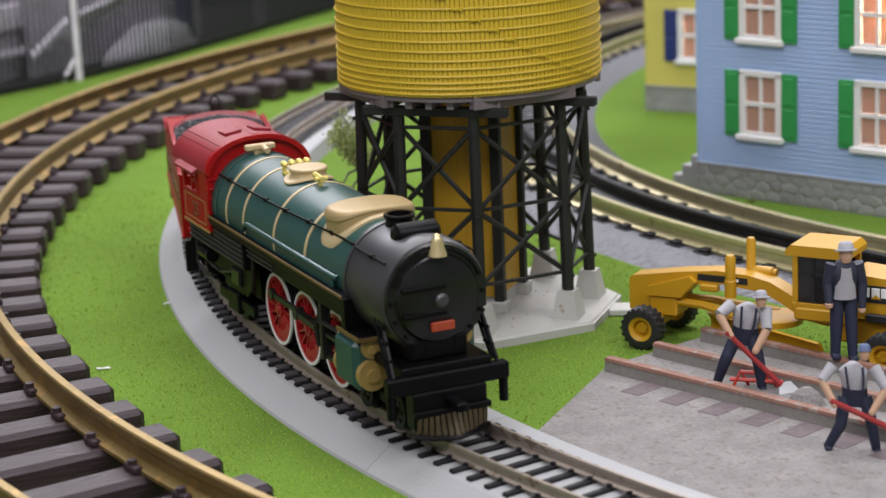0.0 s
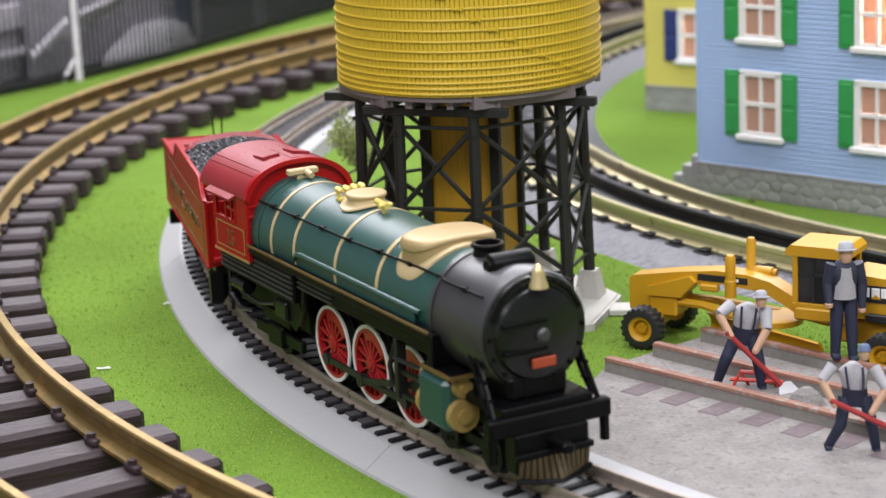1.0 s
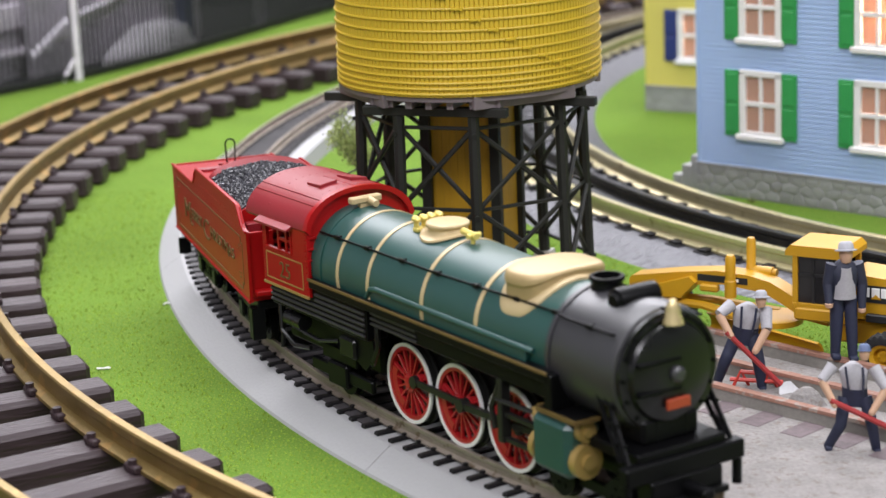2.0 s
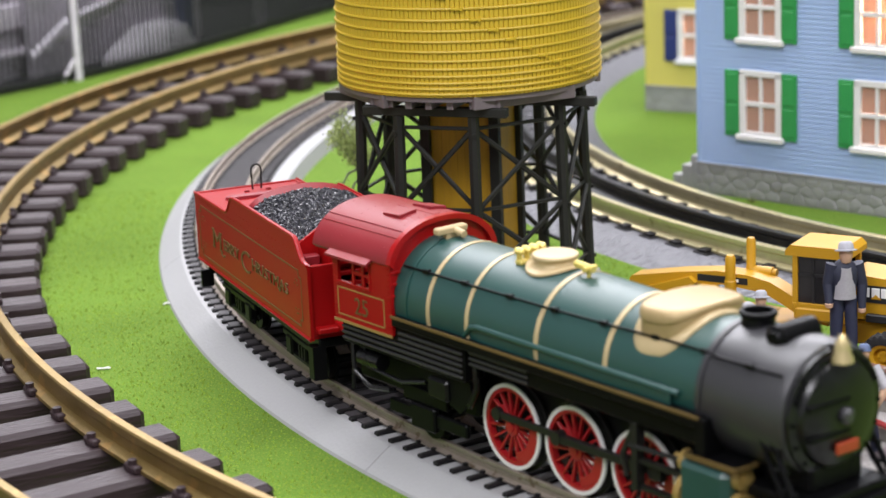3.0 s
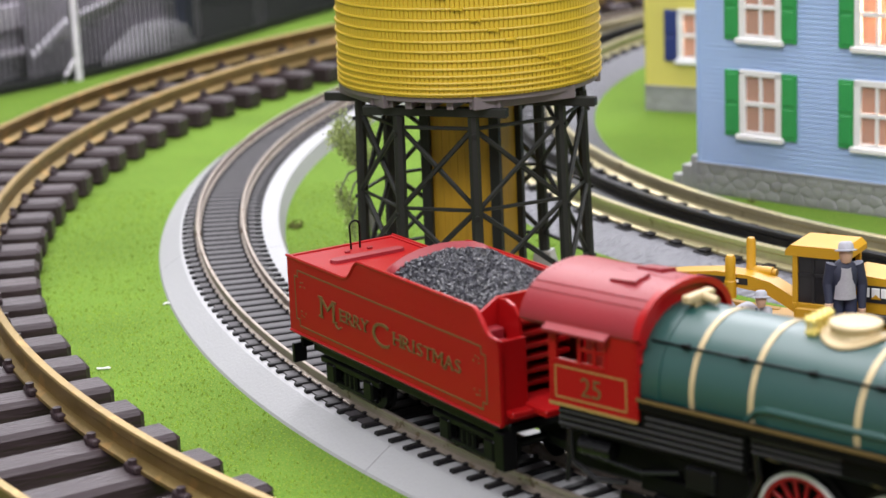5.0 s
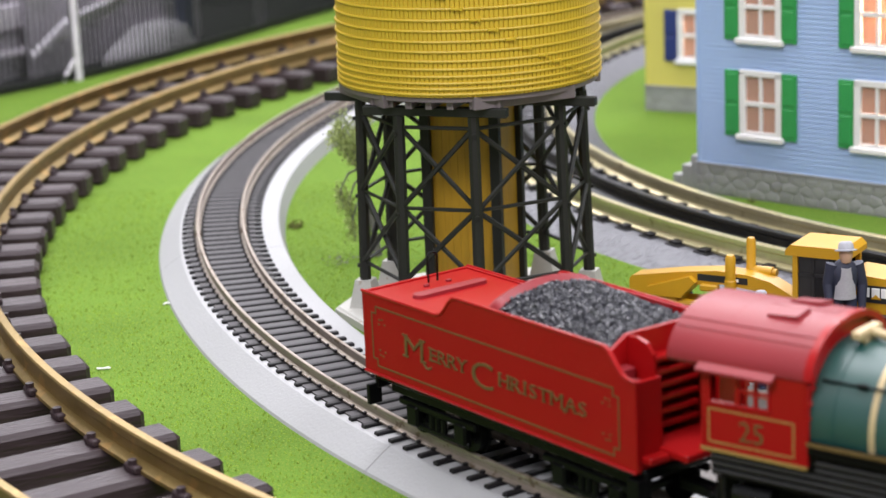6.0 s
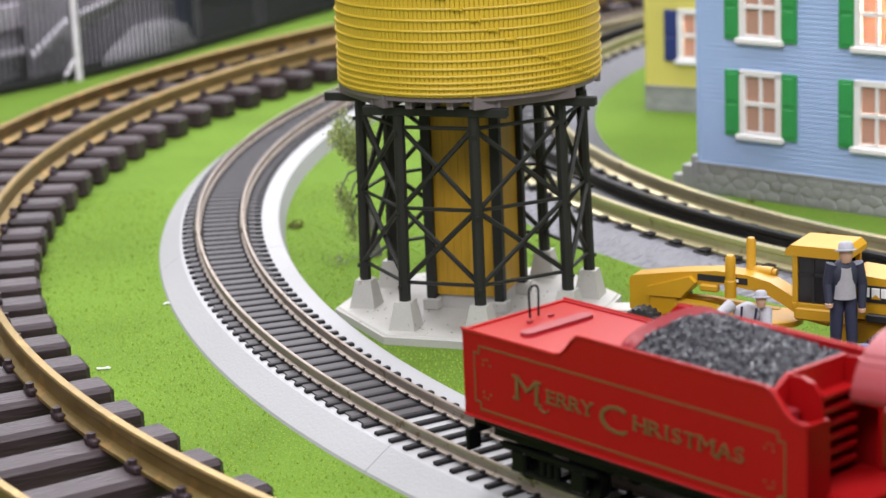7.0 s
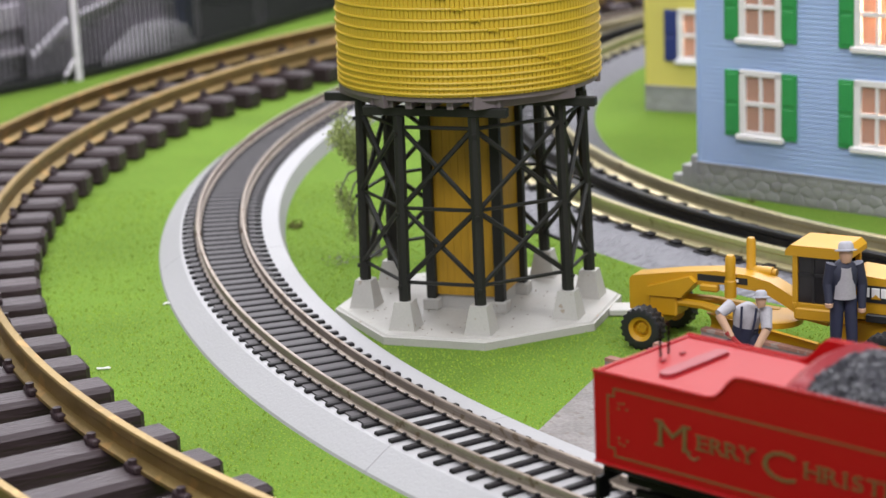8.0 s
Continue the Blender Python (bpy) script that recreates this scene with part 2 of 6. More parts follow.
for u in (-8.25, 8.25):
    g = Geo()
    g.sweep(rail_profile(u, 7.0, 10.5, 1.15, 2.4), arc(*HO, 96, 247, 4))
    part("rail", g, STEEL, ho, "worn nickel rail")
for u in (-8.25, 8.25):
    g = Geo()
    g.sweep([(u - 1.3, 7.4), (u + 1.3, 7.4), (u + 1.3, 8.6), (u + 0.8, 9.6), (u - 0.8, 9.6), (u - 1.3, 8.6)], arc(*HO, 185.9, 186.9, 3))
    part("rail_joiner", g, STEEL, ho, "bright rail joiner")
g = Geo()
g.box(-15.2, 14.2, -1.0, 1.0, 5.9, 7.0, 0.25)
for u in (-8.25, 8.25):
    g.box(u - 1.9, u - 0.9, -0.6, 0.6, 6.9, 7.7)
    g.box(u + 0.9, u + 1.9, -0.6, 0.6, 6.9, 7.7)
sleeper = g.mesh("sleeper", SLEEPER, 0)
for p, s in along(path, 7.05, 2.0)[:298]:
    part("sleeper", sleeper, None, ho, at=set_pose(p, s))

# ---- big brass track ----
big = thing("brass_rail_track", "large brass-railed model track on brown sleepers", "railway track", kind="structure")
c1, r1, turn, r2 = Vector((388, 800)), 575.0, 150, 750.0
c2 = c1 + (r1 - r2) * Vector((math.cos(radians(turn)), math.sin(radians(turn))))
path = arc(c2.x, c2.y, r2, 92, turn, 12)[:-1] + arc(c1.x, c1.y, r1, turn, 246, 12)
for u in (-20.5, 20.5):
    g = Geo()
    g.sweep(rail_profile(u, 9.6, 18, 3.0, 6.4), path)
    part("rail", g, BRASS, big, "tarnished brass rail")
g = Geo()
g.box(-39.2, 41, -6.2, 6.2, 0, 9.6, 1.5)
brown = g.mesh("sleeper", BROWN, 28)
g = Geo()
for u in (-20.5, 20.5):
    for sgn in (-1, 1):
        g.box(u + sgn * 2.4 - (2.6 if sgn < 0 else 0), u + sgn * 2.4 + (2.6 if sgn > 0 else 0), -3.2, 3.2, 9.4, 11.6, 0.5)
        g.cyl((u + sgn * 3.8, 0, 11.4), (u + sgn * 3.8, 0, 12.8), 1.2, n=8)
chair = g.mesh("rail_chair", BROWN, 40)
for p, s in along(path, 26.2, 5.0):
    m = set_pose(p, s)
    t = part("sleeper", brown, None, big, at=m)
    part("rail_chair", chair, None, t)

# ---- three-rail track on ballast ----
wide = thing("three_rail_track", "three-rail model track on grey moulded ballast", "railway track", kind="structure")
OG = (457.1, 945.4, 421.5)
path = arc(*OG, 92, 262, 8)
g = Geo()
g.sweep([(-37, 0), (-27, 5.0), (27, 5.0), (37, 0)], path)
part("roadbed", g, BALLAST, wide, "grey moulded stone ballast")
for u in (-17, 17):
    g = Geo()
    g.sweep(rail_profile(u, 5.4, 12, 2.6, 5.2), path)
    part("rail", g, PALEBRASS, wide, "pale brass rail")
g = Geo()
g.sweep(rail_profile(0, 5.4, 11.6, 2.6, 9), path)
part("centre_rail", g, BLACKRAIL, wide, "blackened centre rail")
g = Geo()
g.box(-23, 23, -3.6, 3.6, 4.6, 5.6, 0.3)
for u in (-17, 17):
    g.box(u - 5.2, u + 5.2, -2.2, 2.2, 5.4, 6.6, 0.3)
short = g.mesh("sleeper", SLEEPER, 0)
for p, s in along(path, 14.6, 5.0):
    part("sleeper", short, None, wide, at=set_pose(p, s))

# ---- water tower ----
TX, TY, TURN = 10.8, 660.0, 250.0
tower = thing("water_tower", "model water tower with yellow banded tank on dark timber legs", "water tower", at=mm(TX, TY, 0))


def pol(r, a, z=0.0):
    return Vector((r * math.cos(radians(a)), r * math.sin(radians(a)), z))


# axes of the tower: across (u) and towards the front (w)
WU, WF = pol(1, TURN - 270), pol(1, TURN)
g = Geo()
octa = [pol(46.5, TURN + 90 * k + d) for k in range(4) for d in (-20.8, 20.8)]
g.prism([(p.x, p.y) for p in octa], 0, 2.4)
g.prism([(p.x * 0.985, p.y * 0.985) for p in octa], 2.4, 3.0, shrink=0.012)
base = part("base_plate", g, CONCRETE, tower, "pale grey eight-sided base plate")
g = Geo()
lug = pol(43, 345)
m = Matrix.Translation(lug) @ Matrix.Rotation(radians(-8), 4, "Z")
g.box(0, 15, -4.5, 4.5, 0.2, 2.2, 0.3, m)
part("base_lug", g, CONCRETE, tower)
feet, tops = [], []
LEGS = [TURN + 90 * k + d for k in range(4) for d in (-20, 20)]
for a in LEGS:
    p = pol(36.2, a)
    rot = Matrix.Translation(p) @ Matrix.Rotation(radians(TURN), 4, "Z")
    g = Geo()
    s, q = 4.3, 2.7
    v = [(-s, -s, 3), (s, -s, 3), (s, s, 3), (-s, s, 3), (-q, -q, 11.8), (q, -q, 11.8), (q, q, 11.8), (-q, q, 11.8)]
    g.add(v, [(0, 1, 5, 4), (1, 2, 6, 5), (2, 3, 7, 6), (3, 0, 4, 7), (4, 5, 6, 7), (3, 2, 1, 0)], rot)
    part("footing", g, CONCRETE, tower, smooth=0)
    feet.append(pol(36.2, a, 11.8))
    tops.append(pol(35.0, a, 70.5))
for f, t in zip(feet, tops):
    g = Geo()
    g.cyl(f - UP * 0.3, t, 1.95, 1.85, n=8)
    for z in (0.08, 0.47, 0.9):
        p = f.lerp(t, z)
        o = Vector((p.x, p.y, 0)).normalized()
        g.cyl(p + o * 1.4, p + o * 2.5, 0.7, n=6)
    part("leg", g, TIMBER, tower)
for i in range(8):
    j = (i + 1) % 8
    lv = [(feet[k].lerp(tops[k], z)) for k in (i, j) for z in (0.10, 0.50, 0.93)]
    a, b = lv[:3], lv[3:]
    for k in range(3):
        g = Geo()
        g.cyl(a[k], b[k], 0.62, n=6)
        part("strut", g, TIMBER, tower)
    for k in range(2):
        for p, q in ((a[k], b[k + 1]), (a[k + 1], b[k])):
            o = (Vector((p.x + q.x, p.y + q.y, 0))).normalized() * (0.7 if p is a[k] else -0.5)
            g = Geo()
            g.cyl(p + o, q + o, 0.85, n=6)
            part("brace", g, TIMBER, tower)
m0 = Matrix((WU, WF, UP)).transposed().to_4x4()
for w, half in ((33.4, 23), (12.0, 44.5), (-12.0, 34), (-33.4, 23)):
    g = Geo()
    g.box(-half, half, w - 1.6, w + 1.6, 70.2, 73.0, 0.25, m0)
    part("cap_beam", g, TIMBER, tower)
for k in range(-4, 5):
    x = k * 6.6
    half = math.sqrt(max(40 ** 2 - x * x, 40)) if abs(k) < 4 else 27
    g = Geo()
    g.box(x - 1.1, x + 1.1, -half, half - 1, 73.0, 75.6, 0.2, m0)
    part("joist", g, JOIST, tower)
for k in range(4):
    a, b = pol(40.6, TURN + 90 * k + 20), pol(40.6, TURN + 90 * k + 70)
    d = (b - a).normalized()
    m = Matrix((d, UP.cross(d), UP)).transposed().to_4x4()
    m.translation = (a + b) / 2
    g = Geo()
    g.box(-(b - a).length / 2, (b - a).length / 2, -0.9, 0.9, 73.05, 77.1, 0.2, m)
    part("fascia", g, JOIST, tower)
g = Geo()
g.lathe([(40.5, 75.6), (40.5, 77.2)], 64)
part("deck", g, JOIST, tower)
# staved tank
g = Geo()
ZT, RT, NS = 77.2, 41.2, 180
prof = []
for i in range(NS):
    a0 = 2 * math.pi * i / NS
    for k, r in ((0.0, RT - 0.35), (0.12, RT), (0.88, RT)):
        a = a0 + 2 * math.pi / NS * k
        prof.append((r * math.cos(a), r * math.sin(a)))
g.prism(prof, ZT, ZT + 58)
tank = part("tank", g, YELLOW, tower, "yellow tank of upright staves", smooth=0)
hoops = [0.9, 2.5, 4.2, 6.2, 8.4, 10.8, 13.6, 16.6, 19.8, 23.0, 26.4, 29.9, 33.4, 37, 41, 45, 49, 53, 56.5]
for k, h in enumerate(hoops):
    g = Geo()
    z = ZT + h
    g.lathe([(RT - 0.1, z - 0.42), (RT + 0.35, z - 0.38), (RT + 0.52, z), (RT + 0.35, z + 0.38), (RT - 0.1, z + 0.42)], 96)
    hoop = part("hoop", g, YELLOW, tank)
    a = 265 + 7.2 * (10 - k)
    g = Geo()
    mm_ = Matrix.Translation((TX * 0, 0, z)) @ Matrix.Rotation(radians(a), 4, "Z")
    g.box(RT + 0.1, RT + 0.8, -1.7, 1.7, -0.45, 0.45, 0.15, mm_)
    g.box(RT + 0.3, RT + 1.0, 0.8, 1.5, -0.65, 0.65, 0.15, mm_)
    part("hoop_lug", g, YELLOW, hoop)
g = Geo()
g.lathe([(43.5, ZT + 58), (43.5, ZT + 59), (0.0, ZT + 76)], 48)
part("roof", g, TIMBER, tower, "dark conical roof")
# boxed riser pipe in the middle
g = Geo()
g.box(-10.1, 10.1, -10.1, 10.1, 7.6, 75.5, 0, m0)
riser = part("riser_box", g, YWOOD, tower, "yellow boarded riser box", smooth=0)
for k in range(-4, 5):
    for sg in (-1, 1):
        for sw in (0, 1):
            g = Geo()
            m = m0 @ Matrix.Rotation(radians(90 * sw), 4, "Z")
            g.box(k * 2.5 - 1.235, k * 2.5 + 1.235, sg * 10.6 - 0.5, sg * 10.6 + 0.5, 7.6, 75.5, 0.08, m)
            part("board", g, YWOOD, riser, smooth=0)
for sx in (-1, 1):
    for sy in (-1, 1):
        g = Geo()
        g.box(sx * 11.4 - 1.6, sx * 11.4 + 1.6, sy * 11.4 - 1.6, sy * 11.4 + 1.6, 6.5, 75.5, 0.3, m0)
        part("corner_post", g, TIMBER, tower)
        g = Geo()
        g.box(sx * 11.4 - 2.6, sx * 11.4 + 2.6, sy * 11.4 - 2.6, sy * 11.4 + 2.6, 3, 6.6, 0.3, m0)
        part("plinth", g, CONCRETE, tower)
g = Geo()
g.box(-10, 10, -10, 10, 3, 7.6, 0, m0)
part("riser_foot", g, CONCRETE, tower)


# ---- houses ----
def clapboards(g, x0, x1, z0, z1, y, holes, step=1.9, proud=0.3, wall=None, mat_=None):
    """Stepped siding on the plane y, facing -y, with openings cut out."""
    z = z0
    while z < z1 - 1e-6:
        t = min(z + step, z1)
        cuts = sorted((max(a, x0), min(b, x1)) for a, b, c, d in holes if c < t - 0.05 and d > z + 0.05)
        x = x0
        for a, b in cuts + [(x1, x1)]:
            if a > x + 0.01:
                if wall:
                    g = Geo()
                g.add([(x, y - proud, z), (a, y - proud, z), (a, y, t), (x, y, t), (x, y + 2.5, z), (a, y + 2.5, z), (a, y + 2.5, t), (x, y + 2.5, t)],
                      [(0, 1, 2, 3), (4, 7, 6, 5), (0, 4, 5, 1), (3, 2, 6, 7), (0, 3, 7, 4), (1, 5, 6, 2)])
                if wall:
                    part("board", g, mat_, wall, smooth=0)
            x = max(x, b)
        z = t


def stone_cells(x0, x1, z0, z1, w, t, seed):
    """Uneven stones that fill a rectangle: each keeps what lies nearest to its own middle."""
    rnd = random.Random(seed)
    nx, nz = max(1, round((x1 - x0) / w)), max(1, round((z1 - z0) / t))
    dx, dz = (x1 - x0) / nx, (z1 - z0) / nz
    mid = {(i, k): (x0 + dx * (i + 0.5 + (0.5 if k % 2 else 0) + rnd.uniform(-0.3, 0.3)), z0 + dz * (k + 0.5 + rnd.uniform(-0.28, 0.28))) for i in range(-1, nx + 1) for k in range(nz)}
    out = []
    for (i, k), (cx, cz) in mid.items():
        poly = [(x0, z0), (x1, z0), (x1, z1), (x0, z1)]
        for (a, b), (px, pz) in mid.items():
            if (a, b) == (i, k) or abs(a - i) > 2:
                continue
            nx_, nz_ = px - cx, (pz - cz) * 2.0
            lim = nx_ * (px + cx) / 2 + nz_ * (pz + cz) / 2
            keep = []
            for (ax, az), (bx, bz) in zip(poly, poly[1:] + poly[:1]):
                da, db = nx_ * ax + nz_ * az - lim, nx_ * bx + nz_ * bz - lim
                if da <= 0:
                    keep.append((ax, az))
                if da * db < 0:
                    u = da / (da - db)
                    keep.append((ax + (bx - ax) * u, az + (bz - az) * u))
            poly = keep
            if len(poly) < 3:
                break
        if len(poly) >= 3 and max(p[0] for p in poly) - min(p[0] for p in poly) > 1.2:
            out.append(poly)
    return out


def house(name, label, at, length, deep, z_stone, z_top, siding, shutter, wins, sides=(), relief=1.0):
    h = thing(name, label, "house", at=at)
    holes = [(c - w / 2, c + w / 2, z, z + t) for c, z, w, t in wins]
    zs = sorted({z_stone, z_top} | {q for a in holes for q in a[2:]})
    g = Geo()
    clapboards(g, 0.5, length - 0.5, z_stone, z_stone + 1.2, 2.6, [], 1.2, 0)
    wall = part("front_wall", g, siding, h, smooth=0)
    for a, b in zip(zs, zs[1:]):
        n = max(1, round((b - a) / 1.9))
        clapboards(None, 0, length, a, b, 0, holes, (b - a) / n, wall=wall, mat_=siding)
    for nm, m, ln in (("side_wall", Matrix.Translation((0, deep, 0)) @ Matrix.Rotation(radians(-90), 4, "Z"), deep), ("side_wall", Matrix.Translation((length, 0, 0)) @ Matrix.Rotation(radians(90), 4, "Z"), deep),
                      ("back_wall", Matrix.Translation((length, deep, 0)) @ Matrix.Rotation(radians(180), 4, "Z"), length)):
        g = Geo()
        clapboards(g, 0, ln, z_stone, z_top, 0, [], 2.4)
        g.v = [m @ v for v in g.v]
        part(nm, g, siding, h, smooth=0)
    g = Geo()
    g.box(-0.35, 1.3, -0.5, 1.3, z_stone, z_top, 0.15)
    part("corner_trim", g, siding, h)
    g = Geo()
    g.box(-1.5, length + 1.5, -1.5, deep + 1.5, z_top, z_top + 2, 0.3)
    g.box(4, length - 4, 4, deep - 4, z_top + 2, z_top + 4, 0.3)
    part("roof", g, STONE, h)
    # foundation faced with rough stones
    g = Geo()
    g.box(-0.6, length + 0.6, -0.6, deep + 0.6, 0, z_stone, 0)
    base_ = part("foundation", g, STONE, h, "grey moulded stone foundation", smooth=0)
    for poly in stone_cells(-0.4, length + 0.4, 0.4, z_stone - 0.9, 6.2, 3.6, 7):
        n = len(poly)
        cx, cz = sum(p[0] for p in poly) / n, sum(p[1] for p in poly) / n
        g = Geo()
        v = []
        for k, d in ((0.96, 0.0), (0.89, 0.2 * relief), (0.6, 0.32 * relief)):
            v += [(cx + (x - cx) * k, -0.62 - d, cz + (z - cz) * k) for x, z in poly]
        g.add(v, [(j * n + i, j * n + (i + 1) % n, (j + 1) * n + (i + 1) % n, (j + 1) * n + i) for j in range(2) for i in range(n)] + [tuple(range(2 * n, 3 * n))])
        part("stone", g, STONE, base_, smooth=40)
    g = Geo()
    g.box(-0.9, length + 0.9, -1.1, 1.0, z_stone - 0.9, z_stone + 0.1, 0.15)
    part("ledge", g, STONE, h)
    # a lining behind the panes
    g = Geo()
    g.box(3, length - 3, 16, 17, z_stone, z_top)
    part("inner_wall", g, LINING, h)
    for c, z, w, t in wins:
        win = new("window")
        win.parent = h
        win.matrix_basis = mm(c, 0, z)
        g = Geo()
        f = 2.1
        a, b = w / 2, t
        for q in ((-a - 0.6, -a + f, 0, b), (a - f, a + 0.6, 0, b), (-a - 0.6, a + 0.6, b - f * 0.8, b + 0.7)):
            g.box(q[0], q[1], -1.3, 0.9, q[2], q[3], 0.2)
        part("window_frame", g, WHITE, win)
        g = Geo()
        g.box(-0.65, 0.65, -0.9, 0.6, 0, b - 1, 0.1)
        g.box(-a + f, a - f, -1.0, 0.6, b * 0.50 - 0.8, b * 0.50 + 0.8, 0.1)
        g.box(-a + f, a - f, -0.9, 0.6, 0.2, 1.7, 0.1)
        part("glazing_bar", g, WHITE, win)
        g = Geo()
        g.box(-a - 1.8, a + 1.8, -2.4, 0.4, -1.8, 0.35, 0.3)
        part("window_sill", g, WHITE, win)
        for sx in (-1, 1):
            for lo, hi in ((0.5, b * 0.5), (b * 0.5, b - 0.5)):
                g = Geo()
                g.box(min(0, sx * (a - f)), max(0, sx * (a - f)), 0.05, 0.35, lo, hi)
                part("pane", g, PANE, win).visible_shadow = False
        if shutter:
            for sx in (-1, 1):
                if (c, sx) in sides:
                    continue
                g = Geo()
                x0, x1 = sorted((sx * (a + 0.7), sx * (a + 7.2)))
                g.box(x0, x1, -1.2, -0.3, -0.6, b + 0.3, 0.15)
                for lo, hi in ((0.9, b * 0.47), (b * 0.53, b - 1.0)):
                    g.box(x0 + 1.1, x1 - 1.1, -1.55, -1.0, lo, hi, 0.25)
                part("shutter", g, shutter, win)
    return h


PANE = material("hazy_window_pane", (0.70, 0.46, 0.36), 0.25, vary=0.05, bump=0, trans=0.55)
blue = house("blue_house", "pale blue clapboard model house with green shutters on stone foundation", mm(102.1, 813.9, 0, 0, 0, -41.4), 122, 66, 12.4, 112, BLUE, GREEN,
             [(29.2, 25.2, 17.6, 24.8), (79.2, 25.2, 17.6, 24.8), (29.2, 62.6, 17.6, 24.8), (79.2, 62.6, 17.6, 24.8)])
yellow = house("yellow_house", "yellow clapboard model house with navy shutters", mm(100, 990.9, 0, 0, 0, -30), 64, 55, 12.2, 104, LEMON, NAVY,
               [(26, 24.8, 17.6, 23.5)], sides={(26, 1)}, relief=0.3)
BULB = glow("warm_bulb_glass", (1.0, 0.70, 0.42), 320)
DIMBULB = glow("dim_bulb_glass", (1.0, 0.74, 0.52), 90)
for h, x, z, lit in ((blue, 85, 76, BULB), (yellow, 40, 34, DIMBULB)):
    g = Geo()
    g.lathe([(0.0, -2.4), (1.6, -1.9), (2.4, 0), (1.6, 1.9), (0.0, 2.4)], 12, Matrix.Translation((x, 10, z)))
    part("bulb", g, lit, h, "small lit bulb behind the window")
# stone steps at the blue house's end
g = Geo()
m = mm(0, 0, 0)
for k in range(3):
    o = 6.5 + 4.4 * (2 - k)
    g.box(-o, -o + 4.5 if k < 2 else -0.8, 4, 24, 0, 5.0 + 4.2 * k, 0.3)
steps = part("steps", g, STONE, blue, "grey stone entrance steps")

# ---- works site: gravel base with old track ----
site = thing("works_site_base", "grey gravel diorama base with rusty kerbs and old sleepers", "diorama base", at=mm(47.4, 600.4, 0))


def wpt(x, y):
    return Vector((x - 47.4, y - 600.4, 0))


S0, S1 = wpt(46.1, 583), wpt(46.1 + 69, 583 - 72.4)
sd = (S1 - S0).normalized()
sn = Vector((-sd.y, sd.x, 0))
g = Geo()
g.prism([(q.x, q.y) for q in (wpt(45.6, 587), *(wpt(HO[0] + 533 * math.cos(radians(a)), HO[1] + 533 * math.sin(radians(a))) for a in (211.9, 215, 219, 223, 227)), wpt(178, 500), wpt(164, 545), wpt(86, 607), wpt(76, 612))], 0.05, 2.0, shrink=0.01)
part("base", g, PLATE, site, smooth=0)
for k, (ox, oy, ln) in enumerate(((-1.3, -17.4, 110), (13.9, -5.1, 110), (29.7, 7.8, 110))):
    o = Vector((ox, oy, 0)) + sn * 0.0
    fr = [(o + sd * (ln * i / 24), sn, UP) for i in range(25)]
    g = Geo()
    g.sweep([(-1.6, 1.5), (1.6, 1.5), (1.3, 5.2), (-1.1, 5.2)], fr)
    part("kerb", g, KERB, site)
    g = Geo()
    g.sweep([(-1.4, 5.2), (1.5, 5.2), (1.4, 6.1), (-1.2, 6.1)], fr)
    part("kerb_edge", g, RUST, site, "rusty kerb edge")
for k in range(8):
    c = S0 + sd * (19 + 13.8 * k) - sn * 7.5
    m = Matrix((sd, sn, UP)).transposed().to_4x4()
    m.translation = c
    g = Geo()
    g.box(-3.4, 3.4, -5.0, 6.2, 1.6, 2.2, 0.2, m)
    part("old_sleeper", g, OLDTIE, site)

# ---- the train ----
RED = material("bright_red_enamel", (0.315, 0.004, 0.005), 0.36, fine=1500, coarse=40, vary=0.05, bump=0.06, spec=0.27)
ROOFRED = material("matt_red_roof", (0.23, 0.012, 0.018), 0.48, fine=1800, coarse=60, vary=0.08, bump=0.12, spec=0.48)
BOILER = material("dark_green_enamel", (0.005, 0.052, 0.044), 0.43, fine=1500, coarse=40, vary=0.06, bump=0.05, spec=0.95)
SMOKE = material("graphite_smokebox", (0.026, 0.025, 0.029), 0.40, fine=1800, coarse=60, vary=0.12, bump=0.12, spec=0.8)
BLACK = material("black_frame_plastic", (0.0028, 0.0028, 0.0032), 0.38, fine=1500, coarse=80, vary=0.15, bump=0.1, spec=0.13)
GLOSSBLACK = material("glossy_black_paint", (0.005, 0.005, 0.0055), 0.28, vary=0.1, bump=0.05, spec=0.42)
GOLD = material("gold_lining_paint", (0.40, 0.27, 0.085), 0.42, metal=0.35, vary=0.08, bump=0.05)
CREAM = material("cream_gold_dome_paint", (0.50, 0.385, 0.21), 0.42, metal=0.1, vary=0.06, bump=0.05)
DOMEGOLD = material("tan_gold_dome_paint", (0.40, 0.29, 0.14), 0.45, metal=0.2, vary=0.08, bump=0.05)
FITTING = material("bright_brass_fitting", (0.72, 0.58, 0.16), 0.34, metal=0.25, vary=0.08)
BELLBRASS = material("polished_bell_brass", (0.72, 0.58, 0.30), 0.25, metal=0.7, vary=0.05, bump=0.03)
TYRE = material("white_tyre_paint", (0.72, 0.70, 0.68), 0.4, vary=0.05)
WHEELRED = material("red_wheel_paint", (0.34, 0.010, 0.013), 0.4, vary=0.08)
RODSTEEL = material("dull_rod_metal", (0.035, 0.034, 0.032), 0.4, metal=0.7, vary=0.15)
COAL = material("coal_grains", (0.034, 0.034, 0.041), 0.3, fine=900, vary=0.2, bump=0.2, island=0.7)
AMBER = material("orange_plate", (0.32, 0.045, 0.015), 0.45, vary=0.05)
# gold for the pilot bars, with the shade low down put into the colour
SHADEGOLD = material("shade_darkened_gold", (0.085, 0.062, 0.03), 0.5, metal=0.3, vary=0.2)
